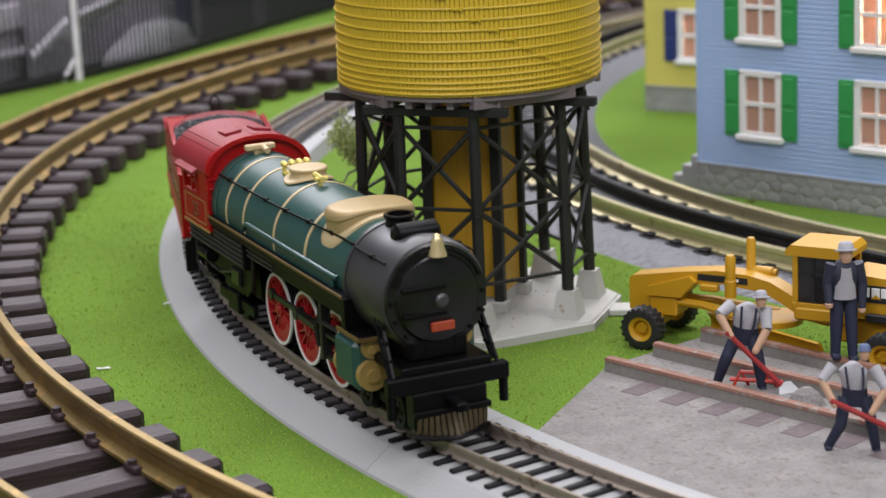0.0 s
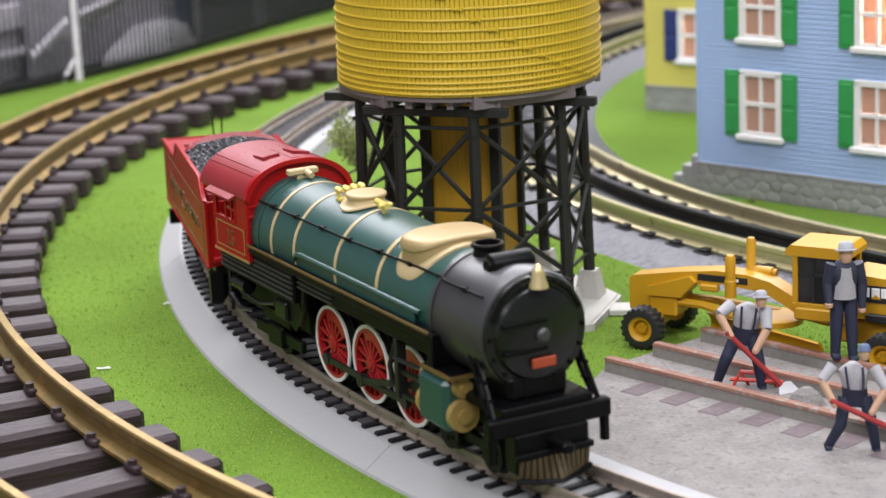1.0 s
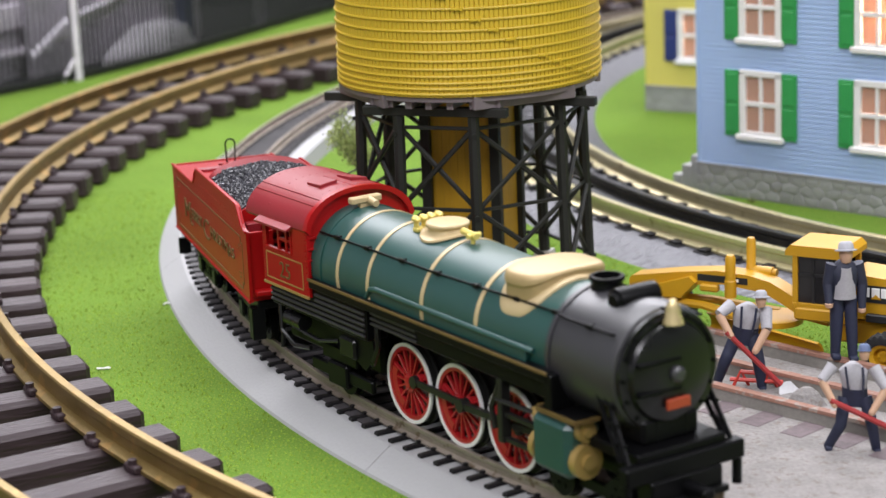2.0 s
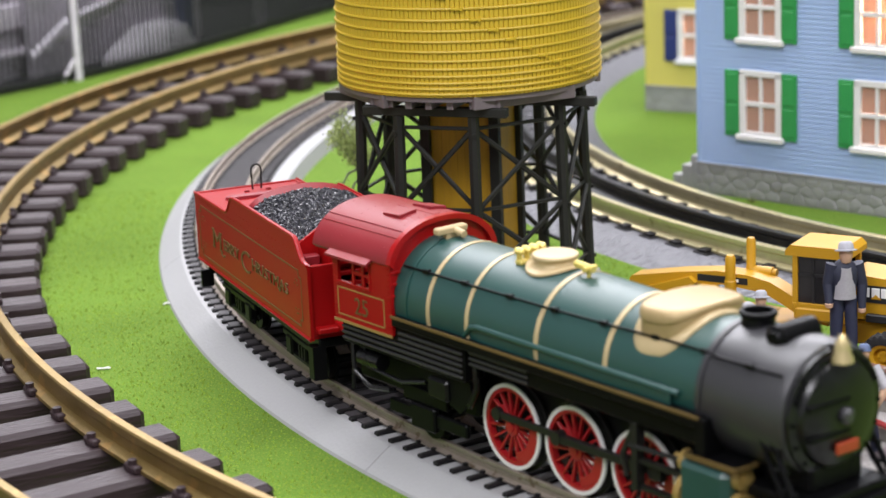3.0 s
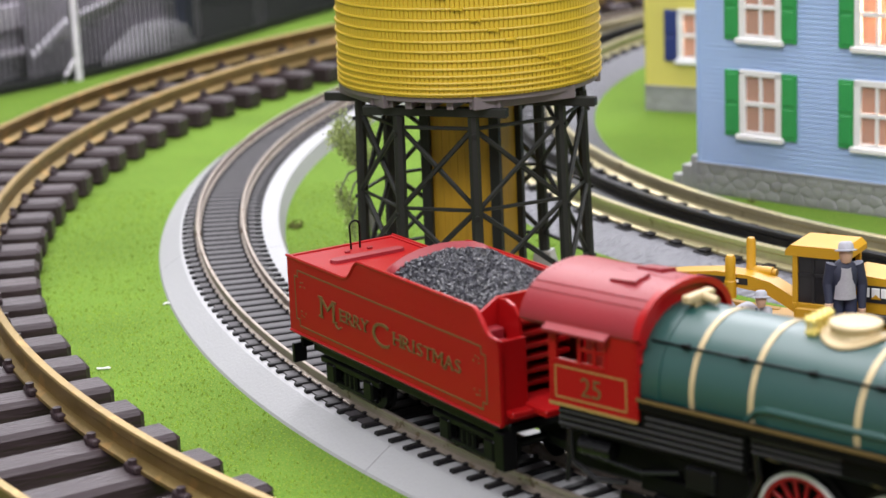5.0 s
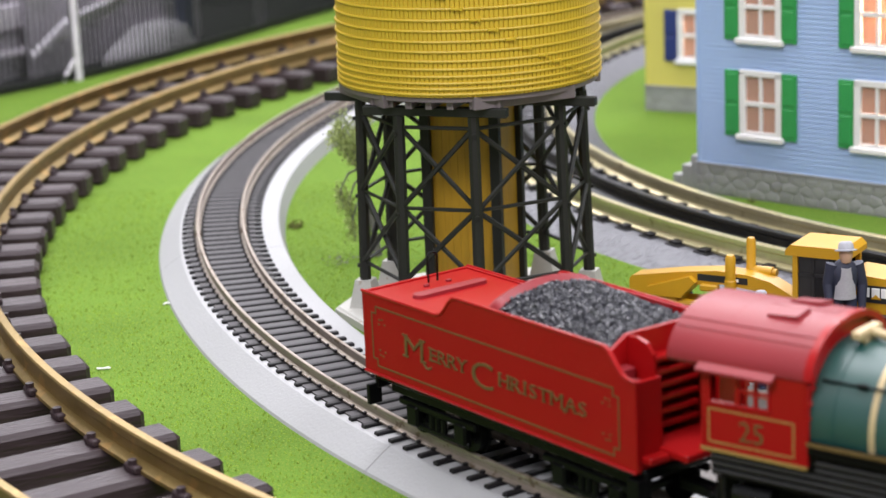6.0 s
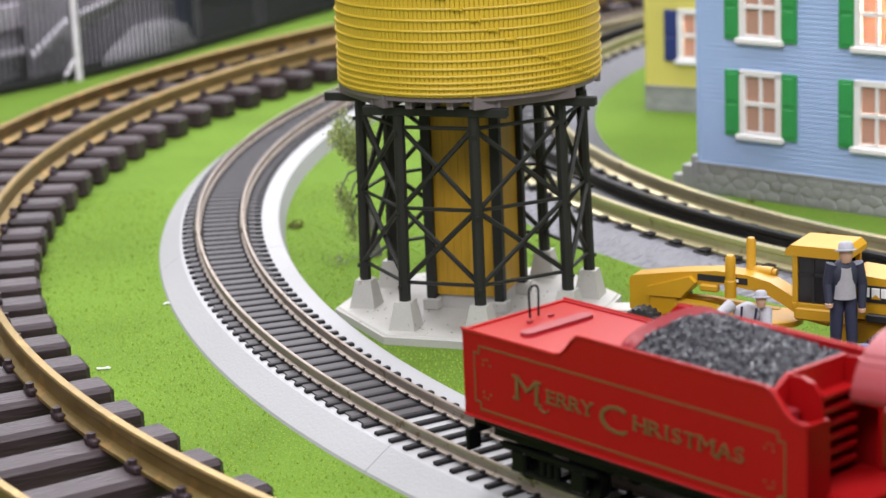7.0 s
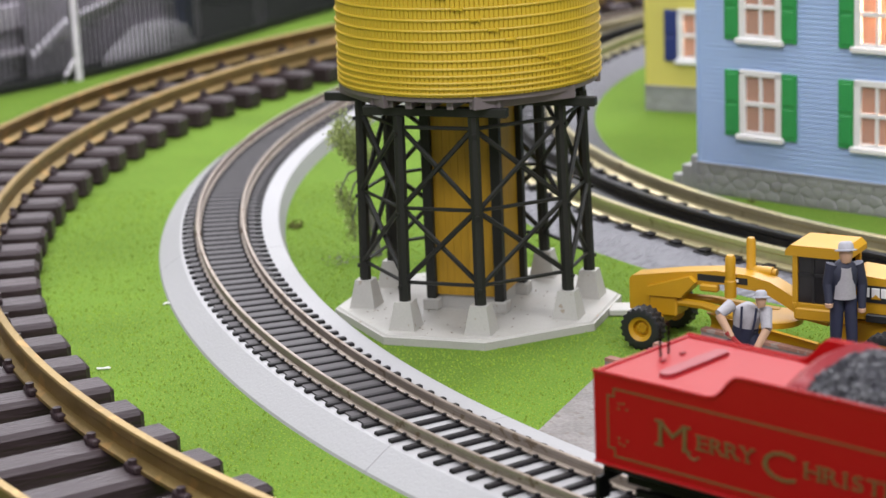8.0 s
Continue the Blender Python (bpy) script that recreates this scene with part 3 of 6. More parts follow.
LETTER = material("antique_gold_letters", (0.14, 0.088, 0.028), 0.45, metal=0.1, vary=0.1)

loco = thing("steam_locomotive", "green and black toy steam locomotive with red cab and gold bands", "locomotive")
XC, ZR = 60.0, 10.5


def lp(name, g, mats, parent, label="", dx=XC, smooth=35.0):
    """A part given with x from the cab front and z from the board."""
    g.v = [v - Vector((dx, 0, ZR)) for v in g.v]
    return part(name, g, mats, parent, label, smooth=smooth)


XAX = Matrix.Rotation(radians(90), 4, "Y")


def along_x(prof, zc, n=40):
    """Lathe round the x axis: prof of (x, r)."""
    g = Geo()
    g.lathe([(r, x) for x, r in prof], n)
    g.v = [Vector((v.z, v.y, v.x + zc)) for v in g.v]
    return g


ZB = 46.0
BR = [(0.5, 15.4), (60, 15.3), (72, 14.9), (96, 14.1), (113, 14.1)]


def boiler_r(x):
    for (a, p), (b, q) in zip(BR, BR[1:]):
        if x <= b:
            return p + (q - p) * (x - a) / (b - a)
    return 14.1


boiler = lp("boiler", along_x([(0.5, 0.0)] + BR + [(113, 0.0)], ZB, 56), BOILER, loco, "satin dark green boiler")
for x, w in ((15.2, 1.3), (30.4, 1.3), (56.0, 1.4), (79.0, 1.4)):
    r0, r1 = boiler_r(x - w / 2), boiler_r(x + w / 2)
    lp("boiler_band", along_x([(x - w / 2, r0 - 0.3), (x - w / 2, r0 + 0.22), (x + w / 2, r1 + 0.22), (x + w / 2, r1 - 0.3)], ZB, 56), CREAM, boiler, "pale gold boiler band")
lp("boiler_ring", along_x([(5.6, 15.0), (5.6, 15.7), (6.6, 15.7), (6.6, 15.0)], ZB, 56), BOILER, boiler)
# lower boiler casing behind the running board
g = Geo()
g.box(1, 110, -13.5, 13.5, 38, 46, 0.6)
lp("boiler_casing", g, BOILER, loco)
smokebox = lp("smokebox", along_x([(107.0, 0.0), (107.0, 14.6), (108.0, 14.9), (130, 14.9), (131.6, 14.3), (132.2, 13.2), (132.4, 0.0)], ZB, 56), SMOKE, loco, "graphite black smokebox")
lp("smokebox_ring", along_x([(107.6, 14.0), (107.6, 15.2), (109.0, 15.2), (109.0, 14.0)], ZB, 56), SMOKE, smokebox)
door = lp("smokebox_door", along_x([(132.3, 13.9), (133.2, 13.7), (133.4, 11.6), (134.6, 10.9), (135.6, 7.5), (136.0, 3.5), (136.1, 0.0)], ZB, 48), GLOSSBLACK, smokebox, "glossy black smokebox door")
for k in range(16):
    a = 2 * math.pi * k / 16
    g = Geo()
    g.cyl((132.9, 12.7 * math.cos(a), ZB + 12.7 * math.sin(a)), (133.9, 12.7 * math.cos(a), ZB + 12.7 * math.sin(a)), 0.55, n=6)
    lp("door_bolt", g, BLACK, door)
for z in (ZB + 3.4, ZB - 3.4):
    g = Geo()
    g.box(134.6, 136.3, -10.4, 1.5, z - 0.5, z + 0.5, 0.15)
    lp("door_hinge", g, BLACK, door)
g = Geo()
g.lathe([(1.9, 135.9), (1.9, 136.9), (1.2, 137.5), (0.0, 137.6)], 14)
g.v = [Vector((v.z, v.x, ZB + v.y)) for v in g.v]
lp("door_boss", g, SMOKE, door)
g = Geo()
g.box(136.0, 137.0, -3.2, 3.2, 38.2, 40.6, 0.2)
g.box(134.2, 136.2, -0.8, 0.8, 38.8, 40.0, 0.1)
lp("number_plate", g, AMBER, smokebox, "plain orange plate")
# chimney and feed heater
g = Geo()
g.lathe([(5.4, 58.6), (4.1, 59.8), (3.7, 60.8), (3.6, 62.3), (4.1, 62.6), (4.2, 63.2), (3.9, 63.5), (3.2, 63.5), (3.0, 61)], 28, Matrix.Translation((111.6, 0, 0)))
lp("chimney", g, BLACK, loco)
g = Geo()
g.lathe([(0.0, -6.4), (1.6, -6.4), (2.0, -5.8), (2.9, -5.4), (3.0, -4.6), (3.0, 4.6), (2.9, 5.4), (2.0, 5.8), (1.6, 6.4), (0.0, 6.4)], 22, Matrix.Translation((121.8, 0, 60.4)) @ Matrix.Rotation(radians(90), 4, "X"))
g.box(119.6, 124.0, -4.4, 4.4, 58.4, 60, 0.4)
lp("feed_heater", g, BLACK, loco)
# brass bell on its bracket over the smokebox door
g = Geo()
g.box(128.5, 136.0, -0.6, 0.6, 59.4, 60.4, 0.2)
g.box(134.4, 135.8, -0.7, 0.7, 60.0, 61.9, 0.2)
bracket = lp("bell_bracket", g, BLACK, loco)
g = Geo()
g.lathe([(0.0, 57.6), (2.0, 57.0), (2.4, 56.9), (2.3, 57.6), (1.8, 58.8), (1.6, 60.2), (1.5, 61.0), (0.9, 61.8), (0.7, 62.3), (0.0, 62.6)], 22, Matrix.Translation((135.1, 0, 0.4)))
lp("bell", g, BELLBRASS, bracket, "polished pale brass bell")


def saddle(cx, hl, hw, z0, z1, mat_, name, label, tear=0.0, lip=1.6):
    """A dome with a flared foot that sits on the boiler; tear makes it longer to the front."""
    n, rows = 40, [(1.0 + lip / hw, -1.0), (1.0 + lip / hw * 0.92, -0.35), (1.0 + lip / hw * 0.3, -0.2), (0.93, 0.08), (0.89, 0.36), (0.93, 0.54), (0.985, 0.64), (1.0, 0.78), (0.98, 0.92), (0.93, 0.99), (0.86, 1.0), (0.4, 1.01), (0.0, 1.015)]
    g = Geo()
    v = []
    for k, h in rows:
        for i in range(n):
            a = 2 * math.pi * i / n
            c, s = math.cos(a), math.sin(a)
            x = cx + (hl * k) * c
            y = hw * k * s * (1 - tear * 0.5 * (c + 1) * 0.5)
            r = boiler_r(x) + 0.15
            surf = ZB + math.sqrt(max(r * r - y * y, 9))
            z = surf + 0.25 if h < -0.5 else surf + 0.7 if h < 0 else surf + 0.7 + (z1 - surf - 0.7) * min(h, 1.05)
            v.append((x, y, z))
    f = [(j * n + i, j * n + (i + 1) % n, (j + 1) * n + (i + 1) % n, (j + 1) * n + i) for j in range(len(rows) - 1) for i in range(n)]
    g.add(v, f)
    return lp(name, g, mat_, loco, label, smooth=50)


saddle(45.8, 5.7, 5.6, 61.5, 64.3, CREAM, "steam_dome", "cream-gold steam dome")


def sand_box(cx, hl, hw, top):
    """A broad sand box laid across the boiler: upright walls, a rounded flat top and a thin flange."""
    n, g, fl, v, w = 48, Geo(), Geo(), [], []

    def at(k, h, a, grow=0.0):
        c, q = math.cos(a), math.sin(a)
        x = cx + (hl * k + grow) * math.copysign(abs(c) ** 0.6, c)
        y = (hw * k + grow) * math.copysign(abs(q) ** 0.6, q) * (1 - 0.10 * c)
        surf = ZB + math.sqrt(max(14.3 ** 2 - min(abs(y), 13.4) ** 2, 9))
        crown = top + 0.9 * (1 - (y / hw) ** 2)
        return (x, y, surf + (crown - surf) * h)

    for k, h in ((1.0, -0.06), (1.0, 0.0), (0.985, 0.5), (1.0, 0.62), (1.02, 0.66), (1.02, 0.80), (0.99, 0.92), (0.93, 0.985), (0.82, 1.0), (0.4, 1.0), (0.0, 1.0)):
        v += [at(k, h, 2 * math.pi * i / n) for i in range(n)]
    g.add(v, [(j * n + i, j * n + (i + 1) % n, (j + 1) * n + (i + 1) % n, (j + 1) * n + i) for j in range(10) for i in range(n)])
    box_ = lp("sand_dome", g, DOMEGOLD, loco, "tan-gold sand dome across the boiler", smooth=50)
    for grow, lift in ((-0.2, 0.9), (0.5, 0.9), (1.3, 0.45), (1.3, -0.3)):
        for i in range(n):
            x, y, z = at(1.0, 0.0, 2 * math.pi * i / n, grow)
            w.append((x, y, z + lift))
    fl.add(w, [(j * n + i, j * n + (i + 1) % n, (j + 1) * n + (i + 1) % n, (j + 1) * n + i) for j in range(3) for i in range(n)])
    lp("flange", fl, CREAM, box_, "pale gold flange", smooth=50)


sand_box(92.2, 7.6, 11.6, 62.0)
g = Geo()
g.box(36.4, 39.0, -4.8, 4.0, 60.6, 61.8, 0.3)
valves = lp("valve_base", g, FITTING, loco, "bright brass valve base")
for k in range(4):
    for j in range(2):
        g = Geo()
        g.lathe([(0.45, 61.2), (0.4, 63.2), (0.85, 63.5), (0.95, 64.1), (0.6, 64.7), (0.0, 64.9)], 10, Matrix.Translation((37.0 + 1.2 * j - k * 0.2, -4.2 + 2.4 * k, 0)))
        lp("safety_valve", g, FITTING, valves, "bright brass valve")
g = Geo()
g.cyl((55, -1.5, 63.6), (61.0, -1.5, 63.2), 0.9, n=8)
g.cyl((59.4, -3.2, 63.2), (59.4, 0.6, 63.2), 0.7, n=8)
g.cyl((59.4, -1.5, 60), (59.4, -1.5, 63), 0.6, n=8)
lp("whistle", g, FITTING, loco, "bright brass whistle")
g = Geo()
g.box(5.0, 7.4, -5.2, 4.2, 62.4, 64.2, 0.35)
g.box(5.4, 7.0, -2.5, 1.5, 60.6, 62.6, 0.2)
g.cyl((7.0, 0.4, 63.2), (10.6, 0.4, 62.6), 0.95, n=10)
lp("turret", g, CREAM, loco, "pale gold steam turret")
# handrail with stanchions, both sides
for sy in (-1, 1):
    zz = 55.8
    pts = [(x, sy * (math.sqrt(max(boiler_r(x) ** 2 - (zz - ZB) ** 2, 1)) + 1.1), zz) for x in range(3, 110, 5)] + [(x, sy * (math.sqrt(14.9 ** 2 - (zz - ZB) ** 2) + 1.0), zz) for x in (112, 120, 130)]
    g = Geo()
    g.tube(pts, 0.33, 6)
    rail = lp("handrail", g, BLACK, loco, "thin black handrail")
    for x in (12, 27, 44, 60, 76, 92, 107, 121):
        r = boiler_r(x) if x < 110 else 14.9
        y = math.sqrt(r * r - (zz - ZB) ** 2)
        g = Geo()
        g.cyl((x, sy * (y - 0.4), zz - 0.1), (x, sy * (y + 1.5), zz), 0.55, n=6)
        g.box(x - 1.1, x + 1.1, sy * (y + 1.1) - 0.45, sy * (y + 1.1) + 0.45, zz - 0.55, zz + 0.55, 0.15)
        lp("stanchion", g, BLACK, rail)
    # raised pipe along the lower boiler
    g = Geo()
    pts = [(29, sy * 15.0, 43.2), (32, sy * 15.5, 46.3), (35, sy * 15.6, 46.9), (100, sy * 14.9, 46.2), (102, sy * 14.4, 46.0)]
    g.tube(pts, 0.75, 8)
    g.box(34, 100, sy * 14.8 - 0.5, sy * 14.8 + 0.5, 43.0, 46.2, 0.2)
    lp("steam_pipe", g, BOILER, loco)
    # running board
    g = Geo()
    y0, y1 = sorted((sy * 10.0, sy * 16.8))
    g.box(1.5, 110.5, y0, y1, 40.6, 43.2, 0.3)
    g.box(109.0, 112, y0, y1, 34.6, 43.0, 0.3)
    board = lp("running_board", g, BLACK, loco)
    g = Geo()
    g.box(1.5, 110.5, sy * 16.9 - 0.2, sy * 16.9 + 0.2, 42.7, 43.4)
    lp("board_edge", g, LETTER, board, "thin gold edge line")
    g = Geo()
    g.box(106, 121, y0, y1, 33.4, 34.6, 0.2)
    front = lp("front_board", g, BLACK, loco)
    g = Geo()
    g.box(106, 121, sy * 16.9 - 0.2, sy * 16.9 + 0.2, 33.5, 34.6)
    g.box(120.9, 121.3, y0, y1, 33.5, 34.6)
    lp("board_edge", g, LETTER, front, "thin gold edge line")
    # ribbed tanks hung below the board
    g = Geo()
    y0, y1 = sorted((sy * 9, sy * 15.6))
    g.box(-22, 29, y0, y1, 31.5, 40.7, 0.5)
    tank_ = lp("side_tank", g, BLACK, loco)
    # black ribs in the greyer smokebox paint, which stands in for gloss highlights
    for k in range(5):
        z = 32.6 + k * 1.5
        g = Geo()
        g.box(-21.5 if z < 37 else 3, 28.5, sy * 15.6 - 0.5, sy * 15.6 + 0.5, z, z + 0.65, 0.1)
        lp("tank_rib", g, SMOKE, tank_)
    g = Geo()
    g.prism([(4, 0), (28, 0), (29, 4), (24, 9), (14, 5)], 0, 1.0)
    n0 = len(g.v) - 10
    for i in range(n0, len(g.v)):
        v = g.v[i]
        g.v[i] = Vector((v.x, sy * (12.4 + v.z), 31 - v.y))
    lp("ash_pan_plate", g, BLACK, loco)
    g = Geo()
    y2, y3 = sorted((sy * 8, sy * 14.6))
    g.box(30, 108, y2, y3, 35.8, 40.7, 0.4)
    val = lp("valance", g, BLACK, loco)
    # same greyer paint here, as painted highlights on black ribs
    for k in range(3):
        z = 36.4 + k * 1.4
        g = Geo()
        g.box(30, 52, sy * 14.7 - 0.35, sy * 14.7 + 0.35, z, z + 0.6, 0.1)
        lp("valance_rib", g, SMOKE, val)
# pipes and boxes under the cab
for sy in (-1, 1):
    for k, (pts, r) in enumerate((([(-20, 14, 31), (-19, 14.5, 24), (-12, 14.5, 21), (-4, 14, 22)], 0.7), ([(-16, 13, 31), (-14, 13.6, 26), (0, 13.6, 25), (10, 13, 27)], 0.6),
                                  ([(30, 13, 36), (31, 13.5, 30), (28, 13.5, 25)], 0.8), ([(-22, 12, 30), (-22, 13, 18)], 0.6))):
        g = Geo()
        g.tube([(x, sy * y, z) for x, y, z in pts], r, 8)
        lp("pipe", g, GLOSSBLACK, loco)
    g = Geo()
    g.cyl((-17, sy * 13.2, 28), (-8, sy * 13.2, 28), 2.2, n=16)
    lp("injector", g, GLOSSBLACK, loco)
    g = Geo()
    g.box(12, 20, sy * 13 - 1.4, sy * 13 + 1.4, 24, 29.5, 0.6)
    lp("valve_box", g, GLOSSBLACK, loco)
# frame and ash pan
g = Geo()
g.box(-22, 132, -5.6, 5.6, 19, 37, 0.8)
g.box(-24, 26, -9.5, 9.5, 20, 33, 1.0)
g.box(-30, -20, -4, 4, 19, 22, 0.3)
lp("main_frame", g, BLACK, loco)
g = Geo()
for sy in (-1, 1):
    g.box(-8, 24, sy * 11 - 0.8, sy * 11 + 0.8, 15, 18.6, 0.4)
    g.box(2, 12, sy * 11.6 - 1, sy * 11.6 + 1, 13.5, 20.0, 0.5)
    g.box(-2, 16, sy * 11 - 0.6, sy * 11 + 0.6, 20, 24, 0.3)
lp("trailing_truck", g, BLACK, loco)
g = Geo()
for sy in (-1, 1):
    g.box(101, 131, sy * 7.4 - 0.6, sy * 7.4 + 0.6, 14, 17, 0.3)
lp("pilot_truck", g, BLACK, loco)
# cylinders
for sy in (-1, 1):
    y0, y1 = sorted((sy * 7, sy * 17.4))
    g = Geo()
    g.box(104, 118.5, y0, y1, 19.6, 33.2, 1.6)
    cyl = lp("cylinder_block", g, BOILER, loco, "green cylinder block")
    for z, r, yy in ((24, 4.1, 13), (31, 2.5, 13)):
        for x0, x1 in ((118.2, 120.4), (102.4, 104.2)):
            g = Geo()
            g.cyl((x0, sy * yy, z), (x1, sy * yy, z), r, n=22)
            g.cyl((x1 - 0.2, sy * yy, z), (x1 + 0.7, sy * yy, z), r * 0.45, n=12) if x0 > 110 else g.cyl((x0 - 3, sy * yy, z), (x0 + 0.2, sy * yy, z), 0.9, n=8)
            lp("cylinder_cover", g, GOLD, cyl, "gold cylinder cover")
    g = Geo()
    g.box(88, 104, sy * 13 - 0.8, sy * 13 + 0.8, 26.6, 27.6)
    g.box(88, 104, sy * 13 - 0.8, sy * 13 + 0.8, 20.4, 21.4)
    g.box(86.5, 88.5, sy * 13 - 1.6, sy * 13 + 1.2, 20, 36, 0.2)
    lp("guide_bar", g, RODSTEEL, cyl)
    g = Geo()
    g.tube([(87, sy * 14, 34), (84, sy * 14.4, 28), (85, sy * 14.2, 23)], 0.8, 6)
    g.tube([(86, sy * 14.3, 30.5), (103, sy * 14, 31)], 0.6, 6)
    lp("valve_gear", g, RODSTEEL, loco)
# pilot deck, beam and cowcatcher
g = Geo()
g.box(118, 138, -12.5, 12.5, 27.5, 30.2, 0.4)
g.box(120, 134, -8, 8, 30, 36, 0.8)
g.box(118, 133, -5, 5, 20, 28, 0.4)
deck = lp("pilot_deck", g, BLACK, loco)
g = Geo()
g.box(136, 139.4, -16.8, 16.8, 23.6, 28.2, 0.5)
for sy in (-1, 1):
    g.cyl((137.7, sy * 15.6, 17.5), (137.7, sy * 15.6, 23.8), 1.2, n=8)
lp("buffer_beam", g, BLACK, loco)
for sy in (-1, 1):
    g = Geo()
    for dx in (0, 4.0):
        g.tube([(124 + dx, sy * 13.5, 44 - dx * 0.4), (130 + dx * 0.8, sy * 14.0, 34), (134.5 + dx * 0.6, sy * 14.4, 28)], 0.7, 6)
    for z, x in ((32.0, 131.4), (36.0, 129.2), (40, 127)):
        g.cyl((x - 0.5, sy * 13.9, z), (x + 4.0, sy * 13.9, z), 0.55, n=6)
    lp("front_ladder", g, BLACK, loco)
    g = Geo()
    g.tube([(133.5, sy * 4, 30), (133.8, sy * 4.2, 39), (131, sy * 9, 42)], 0.5, 6)
    lp("front_brace", g, BLACK, loco)
pilot = None
bars = []
for k in range(-6, 7):
    y = k * 1.5
    x1 = 143.6 - abs(k) * 0.7
    g = Geo()
    bars.append(g)
    g.add([(139.6, y - 0.5, 18.4), (139.6, y + 0.5, 18.4), (140.8, y + 0.5, 18.4), (140.8, y - 0.5, 18.4),
           (x1 - 1.4, y * 1.02 - 0.55, 12.2), (x1 - 1.4, y * 1.02 + 0.55, 12.2), (x1, y * 1.02 + 0.55, 12.2), (x1, y * 1.02 - 0.55, 12.2)],
          [(0, 1, 2, 3), (4, 7, 6, 5), (0, 4, 5, 1), (1, 5, 6, 2), (2, 6, 7, 3), (3, 7, 4, 0)])
g = Geo()
g.box(138.5, 141, -10.6, 10.6, 17.6, 19.2, 0.2)
g.box(134, 139.6, -10.2, 10.2, 13.6, 23.8, 0.6)
g.tube([(139.3, -10.4, 12.6), (141.6, -5.5, 12.0), (143.4, 0, 11.9), (141.6, 5.5, 12.0), (139.3, 10.4, 12.6)], 0.7, 6)
g.box(139, 147, -1.6, 1.6, 19.5, 22, 0.5)
pilot = lp("cowcatcher", g, BLACK, loco, "black cowcatcher with gold bars")
for g in bars:
    lp("pilot_bar", g, SHADEGOLD, pilot, smooth=0)
g = Geo()
ring_ = [(133.6, 12.6 * math.cos(radians(a)), ZB + 12.6 * math.sin(radians(a))) for a in range(20, 161, 10)]
g.tube(ring_, 0.35, 6)
lp("front_handrail", g, BLACK, loco)

# cab
cab = lp("cab_floor", Geo().box(-24, 0.5, -15.6, 15.6, 36.6, 38.4, 0.2), BLACK, loco)
CW = 16.5
for sy in (-1, 1):
    g = Geo()
    y0, y1 = sorted((sy * CW, sy * (CW - 1.0)))
    edge = [(-23.5, 37.8), (1.5, 37.8), (1.5, 56.5), (-23.5, 56.5)]
    hole = [(-21.4, 48.2), (-7.4, 48.2), (-7.4, 54.4), (-21.4, 54.4)]
    v = [(x, y, z) for y in (y0, y1) for x, z in edge + hole]
    f = []
    for i in range(4):
        j = (i + 1) % 4
        f += [(i, j, 4 + j, 4 + i), (8 + i, 12 + i, 12 + j, 8 + j), (i, 8 + i, 8 + j, j), (4 + i, 4 + j, 12 + j, 12 + i)]
    g.add(v, f)
    side = lp("cab_side", g, RED, loco, "bright red cab side", smooth=0)
    g = Geo()
    for x in (-14.9, -10.6):
        g.box(x - 0.45, x + 0.45, y0 + 0.2, y1 - 0.2, 48.2, 54.4)
    g.box(-14.9, -7.4, y0 + 0.25, y1 - 0.25, 50.9, 51.7)
    g.box(-21.8, -7.0, sy * CW - 0.35, sy * CW + 0.35, 47.6, 48.3, 0.1)
    g.box(-7.6, -6.9, sy * CW - 0.3, sy * CW + 0.3, 48, 54.6, 0.1)
    lp("window_bar", g, RED, side)
    g = Geo()
    for k in range(12):
        g.cyl((0.6, sy * (CW - 0.1), 38.6 + k * 1.5), (0.6, sy * (CW + 0.25), 38.6 + k * 1.5), 0.28, n=5)
        g.cyl((-22.8, sy * (CW - 0.1), 38.6 + k * 1.5), (-22.8, sy * (CW + 0.25), 38.6 + k * 1.5), 0.28, n=5)
    lp("rivet", g, RED, side)
    g = Geo()
    for q in ((-21.8, -1.4, 39.2, 39.55), (-21.8, -1.4, 46.4, 46.75), (-21.8, -21.45, 39.2, 46.75), (-1.75, -1.4, 39.2, 46.75)):
        g.box(q[0], q[1], sy * (CW + 0.06) - 0.08, sy * (CW + 0.06) + 0.08, q[2], q[3])
    g.box(-23.5, 1.5, sy * (CW + 0.1) - 0.2, sy * (CW + 0.1) + 0.2, 37.3, 38.0)
    lp("gold_lining", g, GOLD, side, "thin gold lining")
    # awning
    g = Geo()
    g.add([(-23.5, sy * (CW - 0.3), 56.2), (-5.5, sy * (CW - 0.3), 56.2), (-5.5, sy * (CW + 2.4), 54.9), (-23.5, sy * (CW + 2.4), 54.9),
           (-23.5, sy * (CW - 0.3), 56.9), (-5.5, sy * (CW - 0.3), 56.9), (-5.5, sy * (CW + 2.4), 55.5), (-23.5, sy * (CW + 2.4), 55.5)],
          [(0, 1, 2, 3), (4, 7, 6, 5), (0, 4, 5, 1), (1, 5, 6, 2), (2, 6, 7, 3), (3, 7, 4, 0)])
    lp("awning", g, ROOFRED, side, smooth=0)


def roof_z(y, side_z=56.2, top=66.0, half=17.0):
    k = min(abs(y) / half, 1.0)
    return side_z + (top - side_z) * math.sqrt(max(1 - k ** 2.3, 0)) ** 1.15


